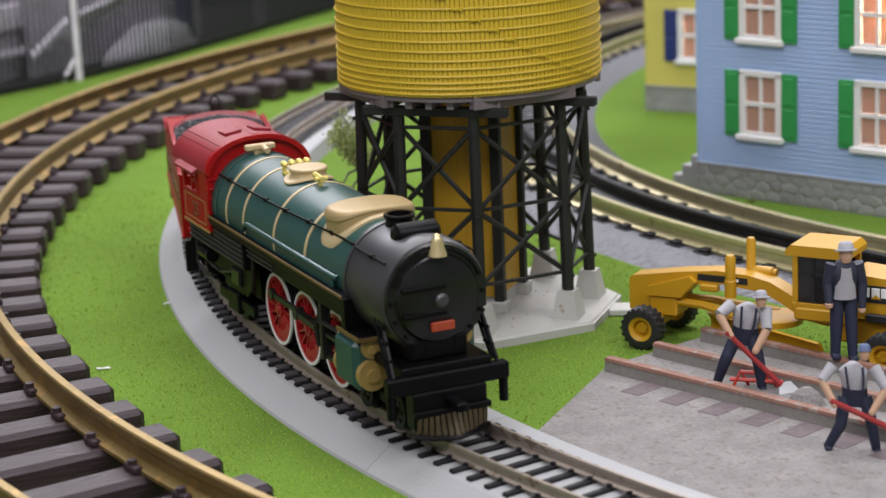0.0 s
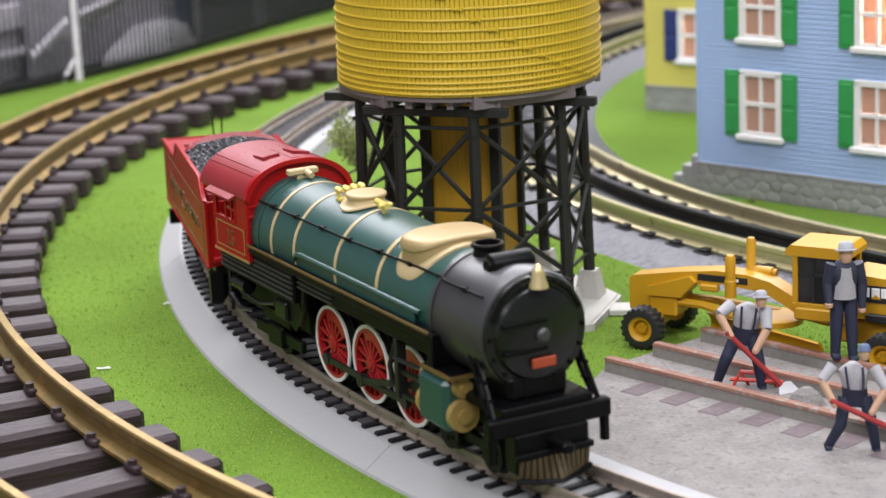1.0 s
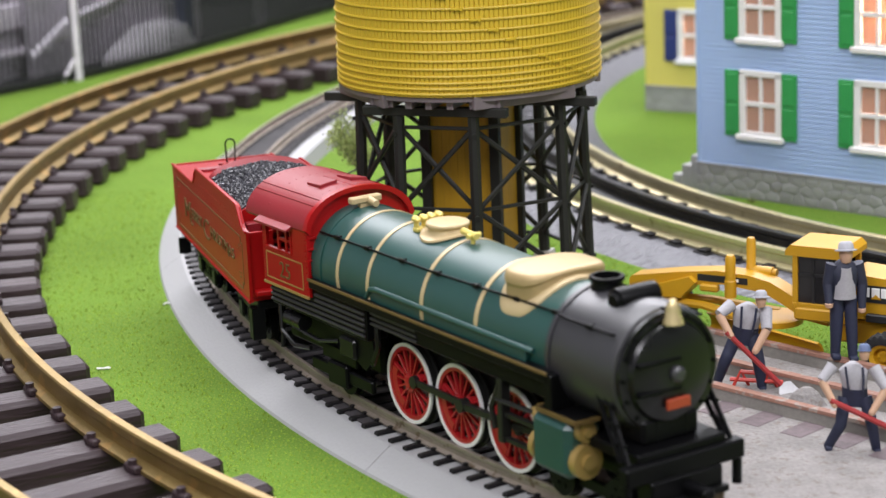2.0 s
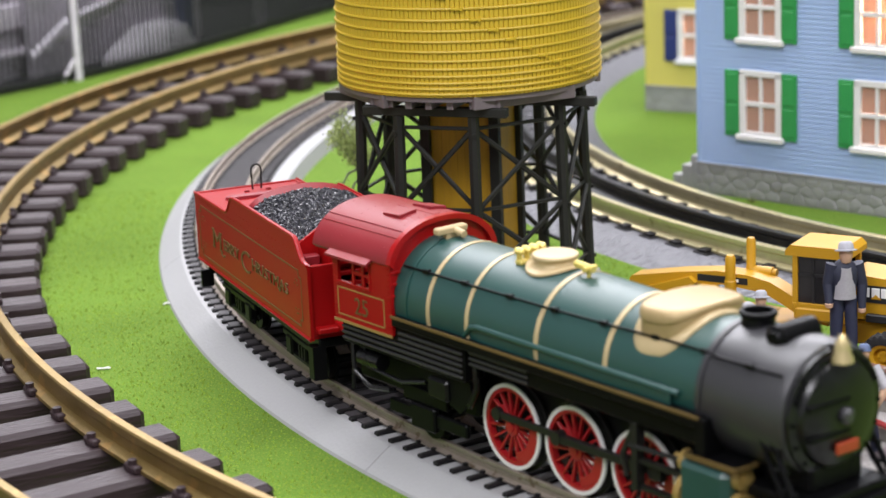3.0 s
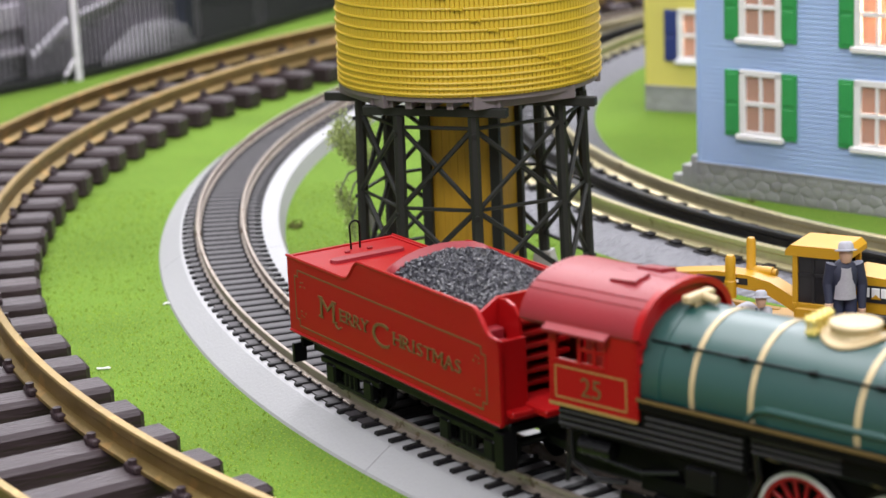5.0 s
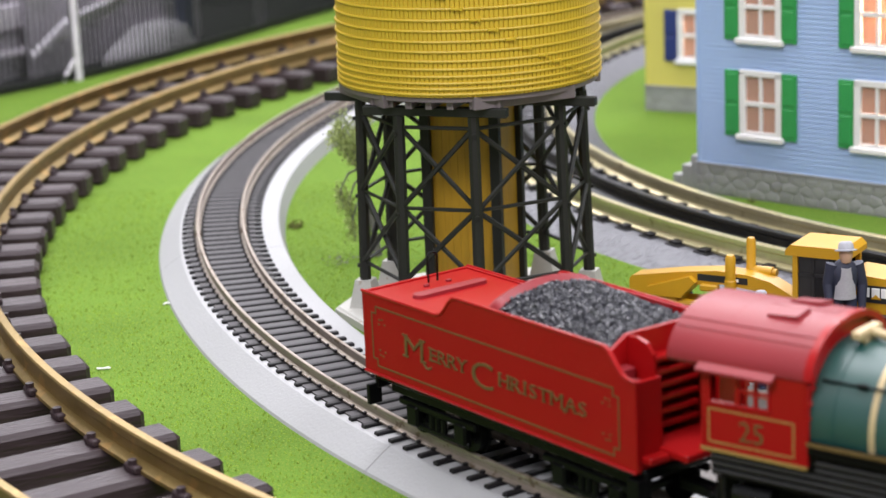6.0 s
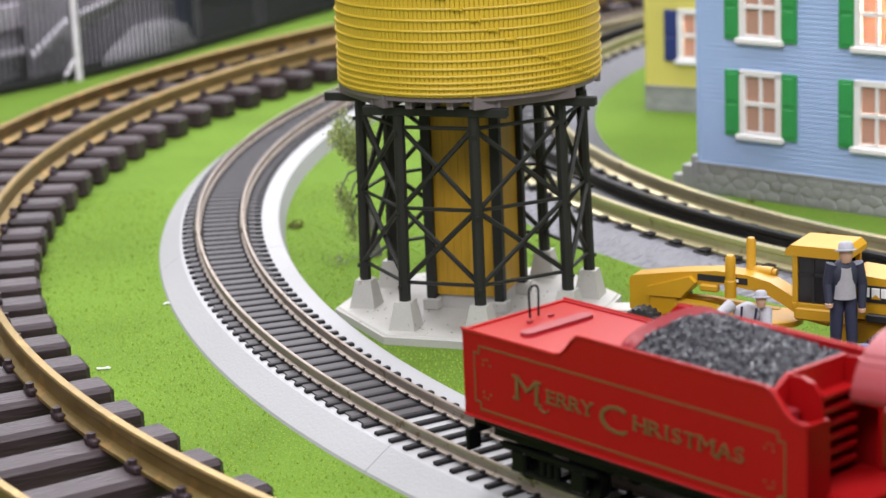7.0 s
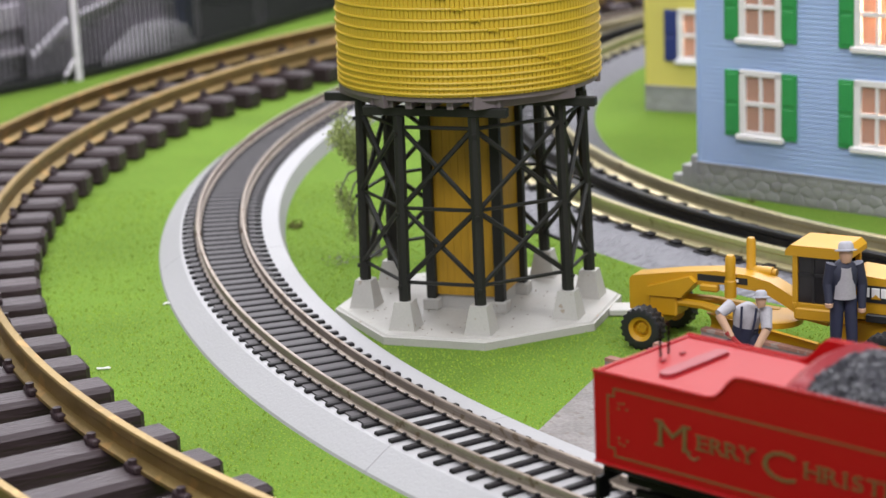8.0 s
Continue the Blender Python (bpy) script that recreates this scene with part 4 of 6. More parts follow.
def roof_shell(x0, x1, drop0, drop1, thick, half=17.0, n=28):
    g = Geo()
    fr = []
    for x, dr in ((x0, drop0), (x1, drop1)):
        ys = [-half * math.cos(math.pi * i / n) for i in range(n + 1)]
        fr.append([(x, y, roof_z(y) - dr) for y in ys] + [(x, y * (1 - thick / half), roof_z(y) - thick - dr) for y in ys[::-1]])
    k = len(fr[0])
    g.add(fr[0] + fr[1], [(i, (i + 1) % k, k + (i + 1) % k, k + i) for i in range(k)])
    for o in (0, k):
        g.f += [[o + i, o + i + 1, o + k - 2 - i, o + k - 1 - i] for i in range(n)]
        g.mi += [0] * n
    return g


roof = lp("cab_roof", roof_shell(-31.5, 1.6, 0, 0, 0.9), ROOFRED, loco, "matt red curved cab roof", smooth=50)
lp("roof_rim", roof_shell(0.8, 2.6, -0.25, -0.25, 1.3, 17.2), RED, roof, smooth=50)
g = Geo()
for y in (-13.0, -11.0, 11.0, 13.0):
    sl = (roof_z(y + 0.3) - roof_z(y - 0.3)) / 0.6
    g.add([(x, y + d, roof_z(y + d) + h) for x in (-31.2, 1.0) for d, h in ((-0.35, -0.1), (-0.35, 0.25), (0.35, 0.25), (0.35, -0.1))],
          [(0, 1, 5, 4), (1, 2, 6, 5), (2, 3, 7, 6), (0, 4, 7, 3), (0, 3, 2, 1), (4, 5, 6, 7)])
for k in range(15):
    for x in (-29.6, -20, -1.6):
        y = -15.5 + k * 2.2
        g.cyl((x, y, roof_z(y) - 0.1), (x, y, roof_z(y) + 0.1), 0.2, 0.12, n=6)
lp("roof_seam", g, ROOFRED, roof, smooth=0)
g = Geo()
g.box(-16, -0.5, -0.5, 1.5, 65.4, 66.12, 0.1)
lp("ridge_plate", g, ROOFRED, roof, smooth=0)
for y, tilt in ((-4.6, 8), (5.0, -9)):
    g = Geo()
    m = Matrix.Translation((-9.5, y, roof_z(y) + 0.5)) @ Matrix.Rotation(radians(tilt), 4, "X") @ Matrix.Rotation(radians(-3), 4, "Y")
    g.box(-3.6, 3.6, -2.7, 2.7, -0.8, 0.12, 0.1, m)
    lp("roof_vent", g, ROOFRED, roof)
# cab front wall round the boiler, with small windows, and the back head
g = Geo()
n = 24
ring = []
for i in range(n + 1):
    a = math.pi * i / n
    y = -15.6 * math.cos(a)
    ring.append(((y, roof_z(y) - 0.8), (-15.3 * math.cos(a), ZB + 15.3 * math.sin(a))))
v, f = [], []
for (o, i_) in ring:
    v += [(0.0, o[0], o[1]), (1.2, o[0], o[1]), (0.0, i_[0], i_[1]), (1.2, i_[0], i_[1])]
for k in range(n):
    b, c = 4 * k, 4 * k + 4
    f += [(b, c, c + 2, b + 2), (b + 1, b + 3, c + 3, c + 1), (b, b + 1, c + 1, c), (b + 2, c + 2, c + 3, b + 3)]
g.add(v, f)
for sy in (-1, 1):
    y0, y1 = sorted((sy * 13.2, sy * 16.4))
    g.box(0, 1.2, y0, y1, 38, 48, 0.1)
    for k in range(3):
        g.box(1.0, 1.7, y0 + 0.3, y1 - 0.1, 47.6 + k * 3.0, 48.3 + k * 3.0, 0.1)
lp("cab_front", g, RED, loco, smooth=0)
g = Geo()
g.box(-6, 0, -14, 14, 38.4, 56, 0.6)
lp("backhead", g, BLACK, loco)


def lettering(body, size, mat_, parent, at, name="lettering", depth=0.15):
    cu = bpy.data.curves.new(name, "FONT")
    cu.body, cu.size, cu.extrude, cu.resolution_u, cu.offset = body, size * 0.001, depth * 0.001, 3, -size * 0.000006
    tmp = new("lettering_curve", cu)
    bpy.context.view_layer.update()
    me = bpy.data.meshes.new_from_object(tmp.evaluated_get(bpy.context.evaluated_depsgraph_get()))
    bpy.data.objects.remove(tmp)
    me.materials.clear()
    me.materials.append(mat_)
    xs = [v.co.x for v in me.vertices]
    ob = part(name, me, None, parent, at=at)
    return ob, max(xs) * 1000


WIDE = dict(M=1.25, E=0.92, R=1.0, Y=1.0, C=1.0, H=1.08, I=0.55, S=0.85, T=0.95, A=1.05)
FEET = dict(M=(0.1, 0.9), E=(0.14,), R=(0.14, 0.9), Y=(0.5,), H=(0.14, 0.86), I=(0.5,), T=(0.5,), A=(0.1, 0.9))
HEADS = dict(M=(0.1, 0.9), E=(0.14,), R=(0.14,), Y=(0.1, 0.9), H=(0.14, 0.86), I=(0.5,))


def serif_letter(c, size, wide, x, base, parent, sy):
    """One raised letter with small serifs on a flank of the tender."""
    turn = Matrix.Rotation(radians(90), 4, "X") if sy < 0 else Matrix.Rotation(radians(180), 4, "Z") @ Matrix.Rotation(radians(90), 4, "X")
    ob, w = lettering(c, size, LETTER, parent, None, "letter", 0.2)
    me = ob.data
    x_min = min(v.co.x for v in me.vertices) * 1000
    k = min(wide * 0.9 / (w - x_min), 1.45)
    shift = (wide * 0.9 - (w - x_min) * k) / 2
    cap = 0.70 * size
    g = Geo()
    for q, z0 in [(q, 0.0) for q in FEET.get(c, ())] + [(q, cap - 0.06 * size) for q in HEADS.get(c, ())]:
        g.box(wide * 0.9 * q - 0.14 * size, wide * 0.9 * q + 0.14 * size, z0, z0 + 0.06 * size, -0.18, 0.18)
    if c == "M":
        tail = [(0.84 + 0.05 * i, -0.03 - 0.10 * math.sin(i * 0.5)) for i in range(7)]
        g.tube([(wide * u, size * h, 0) for u, h in tail], 0.034 * size, 5)
    for v in me.vertices:
        v.co.x = ((v.co.x * 1000 - x_min) * k + shift) * 0.001
    bm = bmesh.new()
    bm.from_mesh(me)
    if g.v:
        extra = g.mesh("serif", LETTER, 0)
        bm.from_mesh(extra)
        bpy.data.meshes.remove(extra)
    bm.to_mesh(me)
    bm.free()
    side_x, side_y = (x, -(TW + 0.12)) if sy < 0 else (-x, TW + 0.12)
    ob.matrix_basis = Matrix.Translation((side_x * 0.001, side_y * 0.001, (base - ZR) * 0.001)) @ turn
    return ob


def side_letters(x, z, dx):
    """Pose for lettering on the right-hand flank; it reads from the tail to the front."""
    return Matrix.Translation(((x - dx) * 0.001, -0.001 * 0, (z - ZR) * 0.001)) @ Matrix.Rotation(radians(90), 4, "X")


m = side_letters(-14.6, 40.6, XC)
m.translation.y = -(CW + 0.08) * 0.001
lettering("25", 6.4, LETTER, loco, m, "cab_numerals")

# wheels
WHEELS = []


def wheel_mesh(r, spokes, face):
    """Driving wheel: hub, spokes and felloe, facing -y, axle on y."""
    g = Geo()
    n = 40

    def ring(r0, r1, y0, y1):
        v = []
        for i in range(n):
            a = 2 * math.pi * i / n
            for r_, y in ((r0, y0), (r1, y0), (r1, y1), (r0, y1)):
                v.append((r_ * math.cos(a), y, r_ * math.sin(a)))
        f = []
        for i in range(n):
            b, c = 4 * i, 4 * ((i + 1) % n)
            f += [(b, b + 1, c + 1, c), (b + 1, b + 2, c + 2, c + 1), (b + 2, b + 3, c + 3, c + 2), (b + 3, b, c, c + 3)]
        g.add(v, f)

    ring(r * 0.82, r * 0.91, -0.9, 0.9)
    g.k = 2
    g.box(r * 0.18, r * 0.83, -0.6, 0.4, -0.3, 0.3, 0.08)
    g.k = 3
    g.lathe([(r * 0.22, -0.9), (r * 0.22, 1.0), (r * 0.17, 1.2), (r * 0.13, 1.2), (r * 0.12, 1.6), (0.0, 1.7)], 18, Matrix.Rotation(radians(90), 4, "X"))
    g.k = 5
    g.lathe([(r * 0.17, -0.9), (r * 0.17, 1.0), (r * 0.1, 1.3), (0.0, 1.3)], 14, Matrix.Translation((0, 0, -4.6)) @ Matrix.Rotation(radians(90), 4, "X"))
    g.k = 6
    m, v = 14, []
    for i in range(m + 1):
        a = radians(48 + 84 * i / m)
        for q, y in ((0.60, -0.75), (0.81, -0.75), (0.81, 0.7), (0.60, 0.7)):
            v.append((r * q * math.cos(a), y, r * q * math.sin(a)))
    g.add(v, [(4 * i + j, 4 * i + (j + 1) % 4, 4 * i + 4 + (j + 1) % 4, 4 * i + 4 + j) for i in range(m) for j in range(4)] + [(3, 2, 1, 0), (4 * m, 4 * m + 1, 4 * m + 2, 4 * m + 3)])
    g.k = 1
    ring(r * 0.91, r, -1.1, -0.5)
    g.k = 4
    ring(r * 0.91, r - 0.04, -0.5, 1.2)
    ring(r * 0.91, r + 0.9, 1.2, 1.7)
    return g


DR = 10.7
gw = wheel_mesh(DR, 16, -1)


def split(g, k):
    o = Geo()
    o.v = g.v
    o.f = [q for q, j in zip(g.f, g.mi) if j == k]
    o.mi = [0] * len(o.f)
    used = sorted({i for q in o.f for i in q})
    back = {i: j for j, i in enumerate(used)}
    o.v = [g.v[i] for i in used]
    o.f = [[back[i] for i in q] for q in o.f]
    return o


centre_me, tyre_me = split(gw, 0).mesh("wheel_centre", WHEELRED), split(gw, 1).mesh("tyre", TYRE)
spoke_me, hub_me = split(gw, 2).mesh("spoke", WHEELRED), split(gw, 3).mesh("hub", WHEELRED)
tread_me = split(gw, 4).mesh("tread", RODSTEEL)
pin_me, weight_me = split(gw, 5).mesh("crank_boss", WHEELRED), split(gw, 6).mesh("counterweight", WHEELRED)
DX = (37.9, 61.2, 84.5)
for x in DX:
    for sy in (-1, 1):
        w = part("driving_wheel", centre_me, None, loco, "red spoked driving wheel")
        flip = 0 if sy < 0 else 180
        part("tyre", tyre_me, None, w, "white-painted tyre")
        part("hub", hub_me, None, w)
        part("crank_boss", pin_me, None, w)
        part("counterweight", weight_me, None, w)
        part("tread", tread_me, None, w, "dull metal tread")
        for k in range(16):
            part("spoke", spoke_me, None, w, at=Matrix.Rotation(2 * math.pi * k / 16, 4, "Y"))
        WHEELS.append((w, x - XC, sy * 7.8, DR, flip, DR))
gs = Geo()
for sy in (-1, 1):
    gs.cyl((0, sy * 7.2, 0), (0, sy * 9.2, 0), 5.0, n=24)
    gs.cyl((0, sy * 6.6, 0), (0, sy * 7.2, 0), 5.6, n=24)
    for k in range(6):
        m = Matrix.Rotation(2 * math.pi * k / 6, 4, "Y")
        gs.cyl((2.6, sy * 9.0, 0), (2.6, sy * 9.5, 0), 0.7, n=6, m=m)
gs.cyl((0, -9.8, 0), (0, 9.8, 0), 1.2, n=10)
small_me = gs.mesh("wheelset", BLACK)
for x in (104.5, 126.0, 7.0):
    w = part("wheelset", small_me, None, loco)
    WHEELS.append((w, x - XC, 0.0, 5.0, 0, 5.0))
# rods
CR = 4.6
RODS = []
for sy in (-1, 1):
    g = Geo()
    g.box(-24.6, 24.6, -0.45, 0.45, -0.9, 0.9, 0.15)
    for x in (-23.3, 0, 23.3):
        g.cyl((x, -0.7, 0), (x, 0.7, 0), 1.7, n=12)
    rod = part("coupling_rod", g, RODSTEEL, loco, "dull grey coupling rod")
    g = Geo()
    g.box(0, 34, -0.4, 0.4, -0.9, 0.9, 0.15)
    g.cyl((0, -0.6, 0), (0, 0.6, 0), 1.8, n=12)
    g.box(32, 36, -1.2, 1.2, -1.6, 1.6, 0.3)
    main = part("main_rod", g, RODSTEEL, loco, "dull grey main rod")
    RODS.append((rod, main, sy))

# ---- tender ----
tender = thing("coal_tender", "bright red toy tender loaded with coal and gold festive lettering", "tender")


def tp(name, g, mats, parent, label="", smooth=35.0):
    return lp(name, g, mats, parent, label, 0.0, smooth)


TW, TZ, TD, TH = 16.8, 25.9, 47.2, 53.0
outline = [(-52, TZ), (-52, TD), (-20.5, TD), (-18.5, 47.7), (-16.8, 49.2), (-15.0, 51.4), (-13.2, 52.8), (-11, TH), (41.5, TH), (43.2, 52.3), (47.0, 48.2), (48.6, 47.2), (52, 46.8), (52, TZ)]
for sy in (-1, 1):
    g = Geo()
    n = len(outline)
    y0, y1 = sy * TW, sy * (TW - 1.0)
    v = [(x, y0, z) for x, z in outline] + [(x, y1, z) for x, z in outline]
    g.add(v, [tuple(range(n)), tuple(range(n, 2 * n))[::-1]] + [(i, (i + 1) % n, n + (i + 1) % n, n + i) for i in range(n)])
    side = tp("side_panel", g, RED, tender, smooth=0)
    g = Geo()
    top = [(x, sy * (TW + 0.05), z) for x, z in outline[1:-1]]
    g.tube(top, 0.42, 6)
    g.tube([(-52, sy * TW, TZ + 0.2), (52, sy * TW, TZ + 0.2)], 0.45, 6)
    tp("beading", g, RED, side)
    g = Geo()
    e = sy * (TW + 0.06)
    x0, x1, z0, z1 = -48.2, 46.6, 28.2, 44.2
    for q in ((x0 + 2, x1 - 2, z0, z0 + 0.4), (x0 + 2, x1 - 2, z1 - 0.4, z1), (x0, x0 + 0.4, z0 + 2, z1 - 2), (x1 - 0.4, x1, z0 + 2, z1 - 2)):
        g.box(q[0], q[1], e - 0.08, e + 0.08, q[2], q[3])
    for cx, sx in ((x0, 1), (x1, -1)):
        for cz, sz in ((z0, 1), (z1, -1)):
            a, b = sorted((cx, cx + sx * 2.2))
            g.box(a, b, e - 0.08, e + 0.08, *sorted((cz + sz * 1.8, cz + sz * 2.2)))
            a, b = sorted((cx + sx * 1.8, cx + sx * 2.2))
            g.box(a, b, e - 0.08, e + 0.08, *sorted((cz, cz + sz * 2.2)))
            for u, w in ((3.4, 3.4), (4.6, 3.2), (3.2, 4.6), (5.6, 4.4)):
                g.box(cx + sx * u - 0.35, cx + sx * u + 0.35, e - 0.07, e + 0.07, cz + sz * w - 0.2, cz + sz * w + 0.2)
    tp("gold_lining", g, LETTER, side, "thin antique gold lining")
    g = Geo()
    for k in range(30):
        for z in (46.0, 48.6 if -9 < -47 + k * 3.2 < 40 else 46.0):
            x = -47 + k * 3.2
            g.cyl((x, sy * TW, z), (x, sy * (TW + 0.15), z), 0.2, n=5)
    tp("rivet", g, RED, side)
    # lettering, read along the flank
    for word, size, base, x_from, x_to in (("M", 8.4, 33.6, -34.6, -24.4), ("ERRY", 4.8, 34.9, -23.6, -8.2), ("C", 9.4, 32.8, -7.0, 3.2), ("HRISTMAS", 4.8, 34.9, 3.8, 36.2)):
        step = (x_to - x_from) / sum(WIDE[c] for c in word)
        x = x_from
        for c in word:
            serif_letter(c, size, step * WIDE[c], x, base, side, sy)
            x += step * WIDE[c]
g = Geo()
g.box(-52, -50.9, -TW + 0.9, TW - 0.9, TZ, TD, 0.1)
tp("rear_panel", g, RED, tender, smooth=0)
g = Geo()
g.box(-51.2, 41, -TW + 0.8, TW - 0.8, 44.4, 46.8, 0.1)
g.box(-51, 51, -TW + 0.8, TW - 0.8, TZ, 27.2)
tp("tank_top", g, RED, tender, smooth=0)
g = Geo()
pl = [(9.6 * sx + 1.8 * math.cos(a), 1.8 * math.sin(a)) for sx, aa in ((1, range(-90, 91, 30)), (-1, range(90, 271, 30))) for a in (radians(q) for q in aa)]
g.prism([(y - 37.0, x) for x, y in pl], 46.8, 47.7, shrink=0.02)
tp("filler_lid", g, ROOFRED, tender)
g = Geo()
g.box(-44.5, -43.6, -3, -1.5, 46.8, 47.4, 0.1)
g.box(-44.5, -43.6, 4, 5.5, 46.8, 47.4, 0.1)
tp("deck_cleat", g, ROOFRED, tender)
g = Geo()
pts = [(-47.0, 0.6, 46.6), (-47.0, 0.4, 53.0)] + [(-47.0, 2.0 - 1.6 * math.cos(radians(a)), 53.0 + 1.6 * math.sin(radians(a))) for a in range(20, 180, 20)] + [(-47.0, 3.6, 53.0), (-47.0, 3.4, 46.6)]
g.tube(pts, 0.3, 6)
tp("wire_loop", g, BLACK, tender, "thin black wire loop")
# arched bulkhead behind the coal
g = Geo()
n = 20
arcs = []
for x, ends, rise in ((-8.5, 46.6, 0.0), (-1.2, 51.4, 5.2), (1.0, 52.2, 5.6), (3.0, 51.8, 4.4), (3.2, 47.5, 0.0), (-7.5, 45.5, 0.0)):
    arcs.append([(x, (TW - 1.05) * math.sin(-math.pi / 2 + math.pi * i / n), ends + rise * math.cos(-math.pi / 2 + math.pi * i / n)) for i in range(n + 1)])
v = [p for row in arcs for p in row]
m_, w_ = len(arcs), n + 1
g.add(v, [(j * w_ + i, ((j + 1) % m_) * w_ + i, ((j + 1) % m_) * w_ + i + 1, j * w_ + i + 1) for j in range(m_) for i in range(n)] + [tuple(j * w_ for j in range(m_))[::-1], tuple(j * w_ + n for j in range(m_))])
tp("bulkhead", g, ROOFRED, tender, smooth=40)
g = Geo()
shape = [(-TW + 1, 40), (TW - 1, 40), (TW - 1, 50.2), (9.5, 54.0), (-9.5, 54.0), (-TW + 1, 50.2)]
v = [(x, y, z) for x in (40.4, 41.4) for y, z in shape]
g.add(v, [(5, 4, 3, 2, 1, 0), (6, 7, 8, 9, 10, 11)] + [(i, (i + 1) % 6, 6 + (i + 1) % 6, 6 + i) for i in range(6)])
fb = tp("front_bulkhead", g, RED, tender, smooth=0)
for sy in (-1, 1):
    g = Geo()
    cheek = [(41.4, 44), (41.4, 53.6), (44.5, 54.0), (47.5, 53.2), (49.6, 51.0), (50.4, 44)]
    v = [(x, y, z) for y in (sy * 9 - 0.45, sy * 9 + 0.45) for x, z in cheek]
    g.add(v, [tuple(range(6)), tuple(range(11, 5, -1))] + [(i, (i + 1) % 6, 6 + (i + 1) % 6, 6 + i) for i in range(6)])
    tp("bunker_cheek", g, RED, fb, smooth=0)
    g = Geo()
    g.box(50.2, 51.4, *sorted((sy * 8.6, sy * (TW - 0.9))), 27, 46.4, 0.1)
    tp("front_plate", g, RED, fb, smooth=0)
    g = Geo()
    g.box(41.5, 50.2, *sorted((sy * 9.5, sy * (TW - 1.1))), 43.6, 44.6, 0.1)
    tp("front_shelf", g, RED, fb, smooth=0)
    g = Geo()
    g.box(51.4, 54.6, sy * 12.2 - 3.0, sy * 12.2 + 3.0, 28.0, 29.6, 0.3)
    tp("foot_step", g, RED, fb)
    g = Geo()
    g.box(41.8, 45.0, sy * 12.6 - 2.2, sy * 12.6 + 2.2, 44.6, 47.6, 0.3)
    locker = tp("locker", g, ROOFRED, tender)
    g = Geo()
    g.lathe([(1.6, 44.6), (1.6, 45.3), (1.3, 45.6), (0.0, 45.7)], 14, Matrix.Translation((47.8, sy * 12.8, 0)))
    tp("filler_cap", g, ROOFRED, locker)
for k in range(6):
    g = Geo()
    g.box(41.4, 45.0, -8.5, 8.5, 31.5 + 3.1 * k, 32.7 + 3.1 * k, 0.2)
    tp("slat", g, RED, fb)
g = Geo()
g.box(45.5, 60.0, -9.5, 9.5, 28.6, 30.4, 0.3)
tp("footplate", g, RED, fb, "red footplate between tender and cab")
# coal: a bed and loose lumps
rnd = random.Random(11)


def coal_z(x, y):
    t, w = min(1, max(0, (x - 3.2) / 37.2)), y / 15.7
    return 51.7 - 1.2 * t + (4.6 - 2.6 * t) * max(0, 1 - w * w) ** 0.5 + 0.35 * noise.noise((x * 0.3, y * 0.3, 1.7))


g = Geo()
nx, ny = 40, 22
g.add([(2.4 + 38.0 * i / nx, -15.6 + 31.2 * j / ny, coal_z(2.4 + 38.0 * i / nx, -15.6 + 31.2 * j / ny) - 0.5) for i in range(nx + 1) for j in range(ny + 1)],
      [(i * (ny + 1) + j, (i + 1) * (ny + 1) + j, (i + 1) * (ny + 1) + j + 1, i * (ny + 1) + j + 1) for i in range(nx) for j in range(ny)])
bed = tp("coal_bed", g, COAL, tender, "black coal load")
g = Geo()
OCT = [(0, 2, 4), (2, 1, 4), (1, 3, 4), (3, 0, 4), (2, 0, 5), (1, 2, 5), (3, 1, 5), (0, 3, 5)]
for i in range(3600):
    x, y = rnd.uniform(3.0, 40.2), rnd.uniform(-15.4, 15.4)
    z = coal_z(x, y)
    s = rnd.uniform(0.3, 0.62)
    q = Euler((rnd.uniform(0, 6), rnd.uniform(0, 6), rnd.uniform(0, 6))).to_matrix()
    ax = [s * rnd.uniform(0.5, 1.3) for _ in range(3)]
    pts = [(ax[0], 0, 0), (-ax[0], 0, 0), (0, ax[1], 0), (0, -ax[1], 0), (0, 0, ax[2]), (0, 0, -ax[2])]
    g.add([Vector((x, y, z)) + q @ Vector(p) for p in pts], OCT)
tagged(tp("loose_coal", g, COAL, bed, smooth=0), kind="stuff")
# underframe and trucks
g = Geo()
g.box(-51.5, 52, -14.5, 14.5, 23.4, 26.0, 0.4)
for sy in (-1, 1):
    g.box(-46, 46, sy * 12.5 - 0.8, sy * 12.5 + 0.8, 21.0, 24, 0.2)
g.box(-56, -51, -2, 2, 17, 21, 0.5)
g.box(49, 62, -2, 2, 18, 21, 0.5)
g.box(-52.4, -51, -14, 14, 20.5, 25.5, 0.3)
for sy in (-1, 1):
    g.box(-52.8, -51.4, sy * 14.5 - 2, sy * 14.5 + 2, 16.5, 22, 0.2)
    g.box(48, 52, sy * 14.5 - 2, sy * 14.5 + 2, 14.5, 24, 0.2)
tp("underframe", g, BLACK, tender)
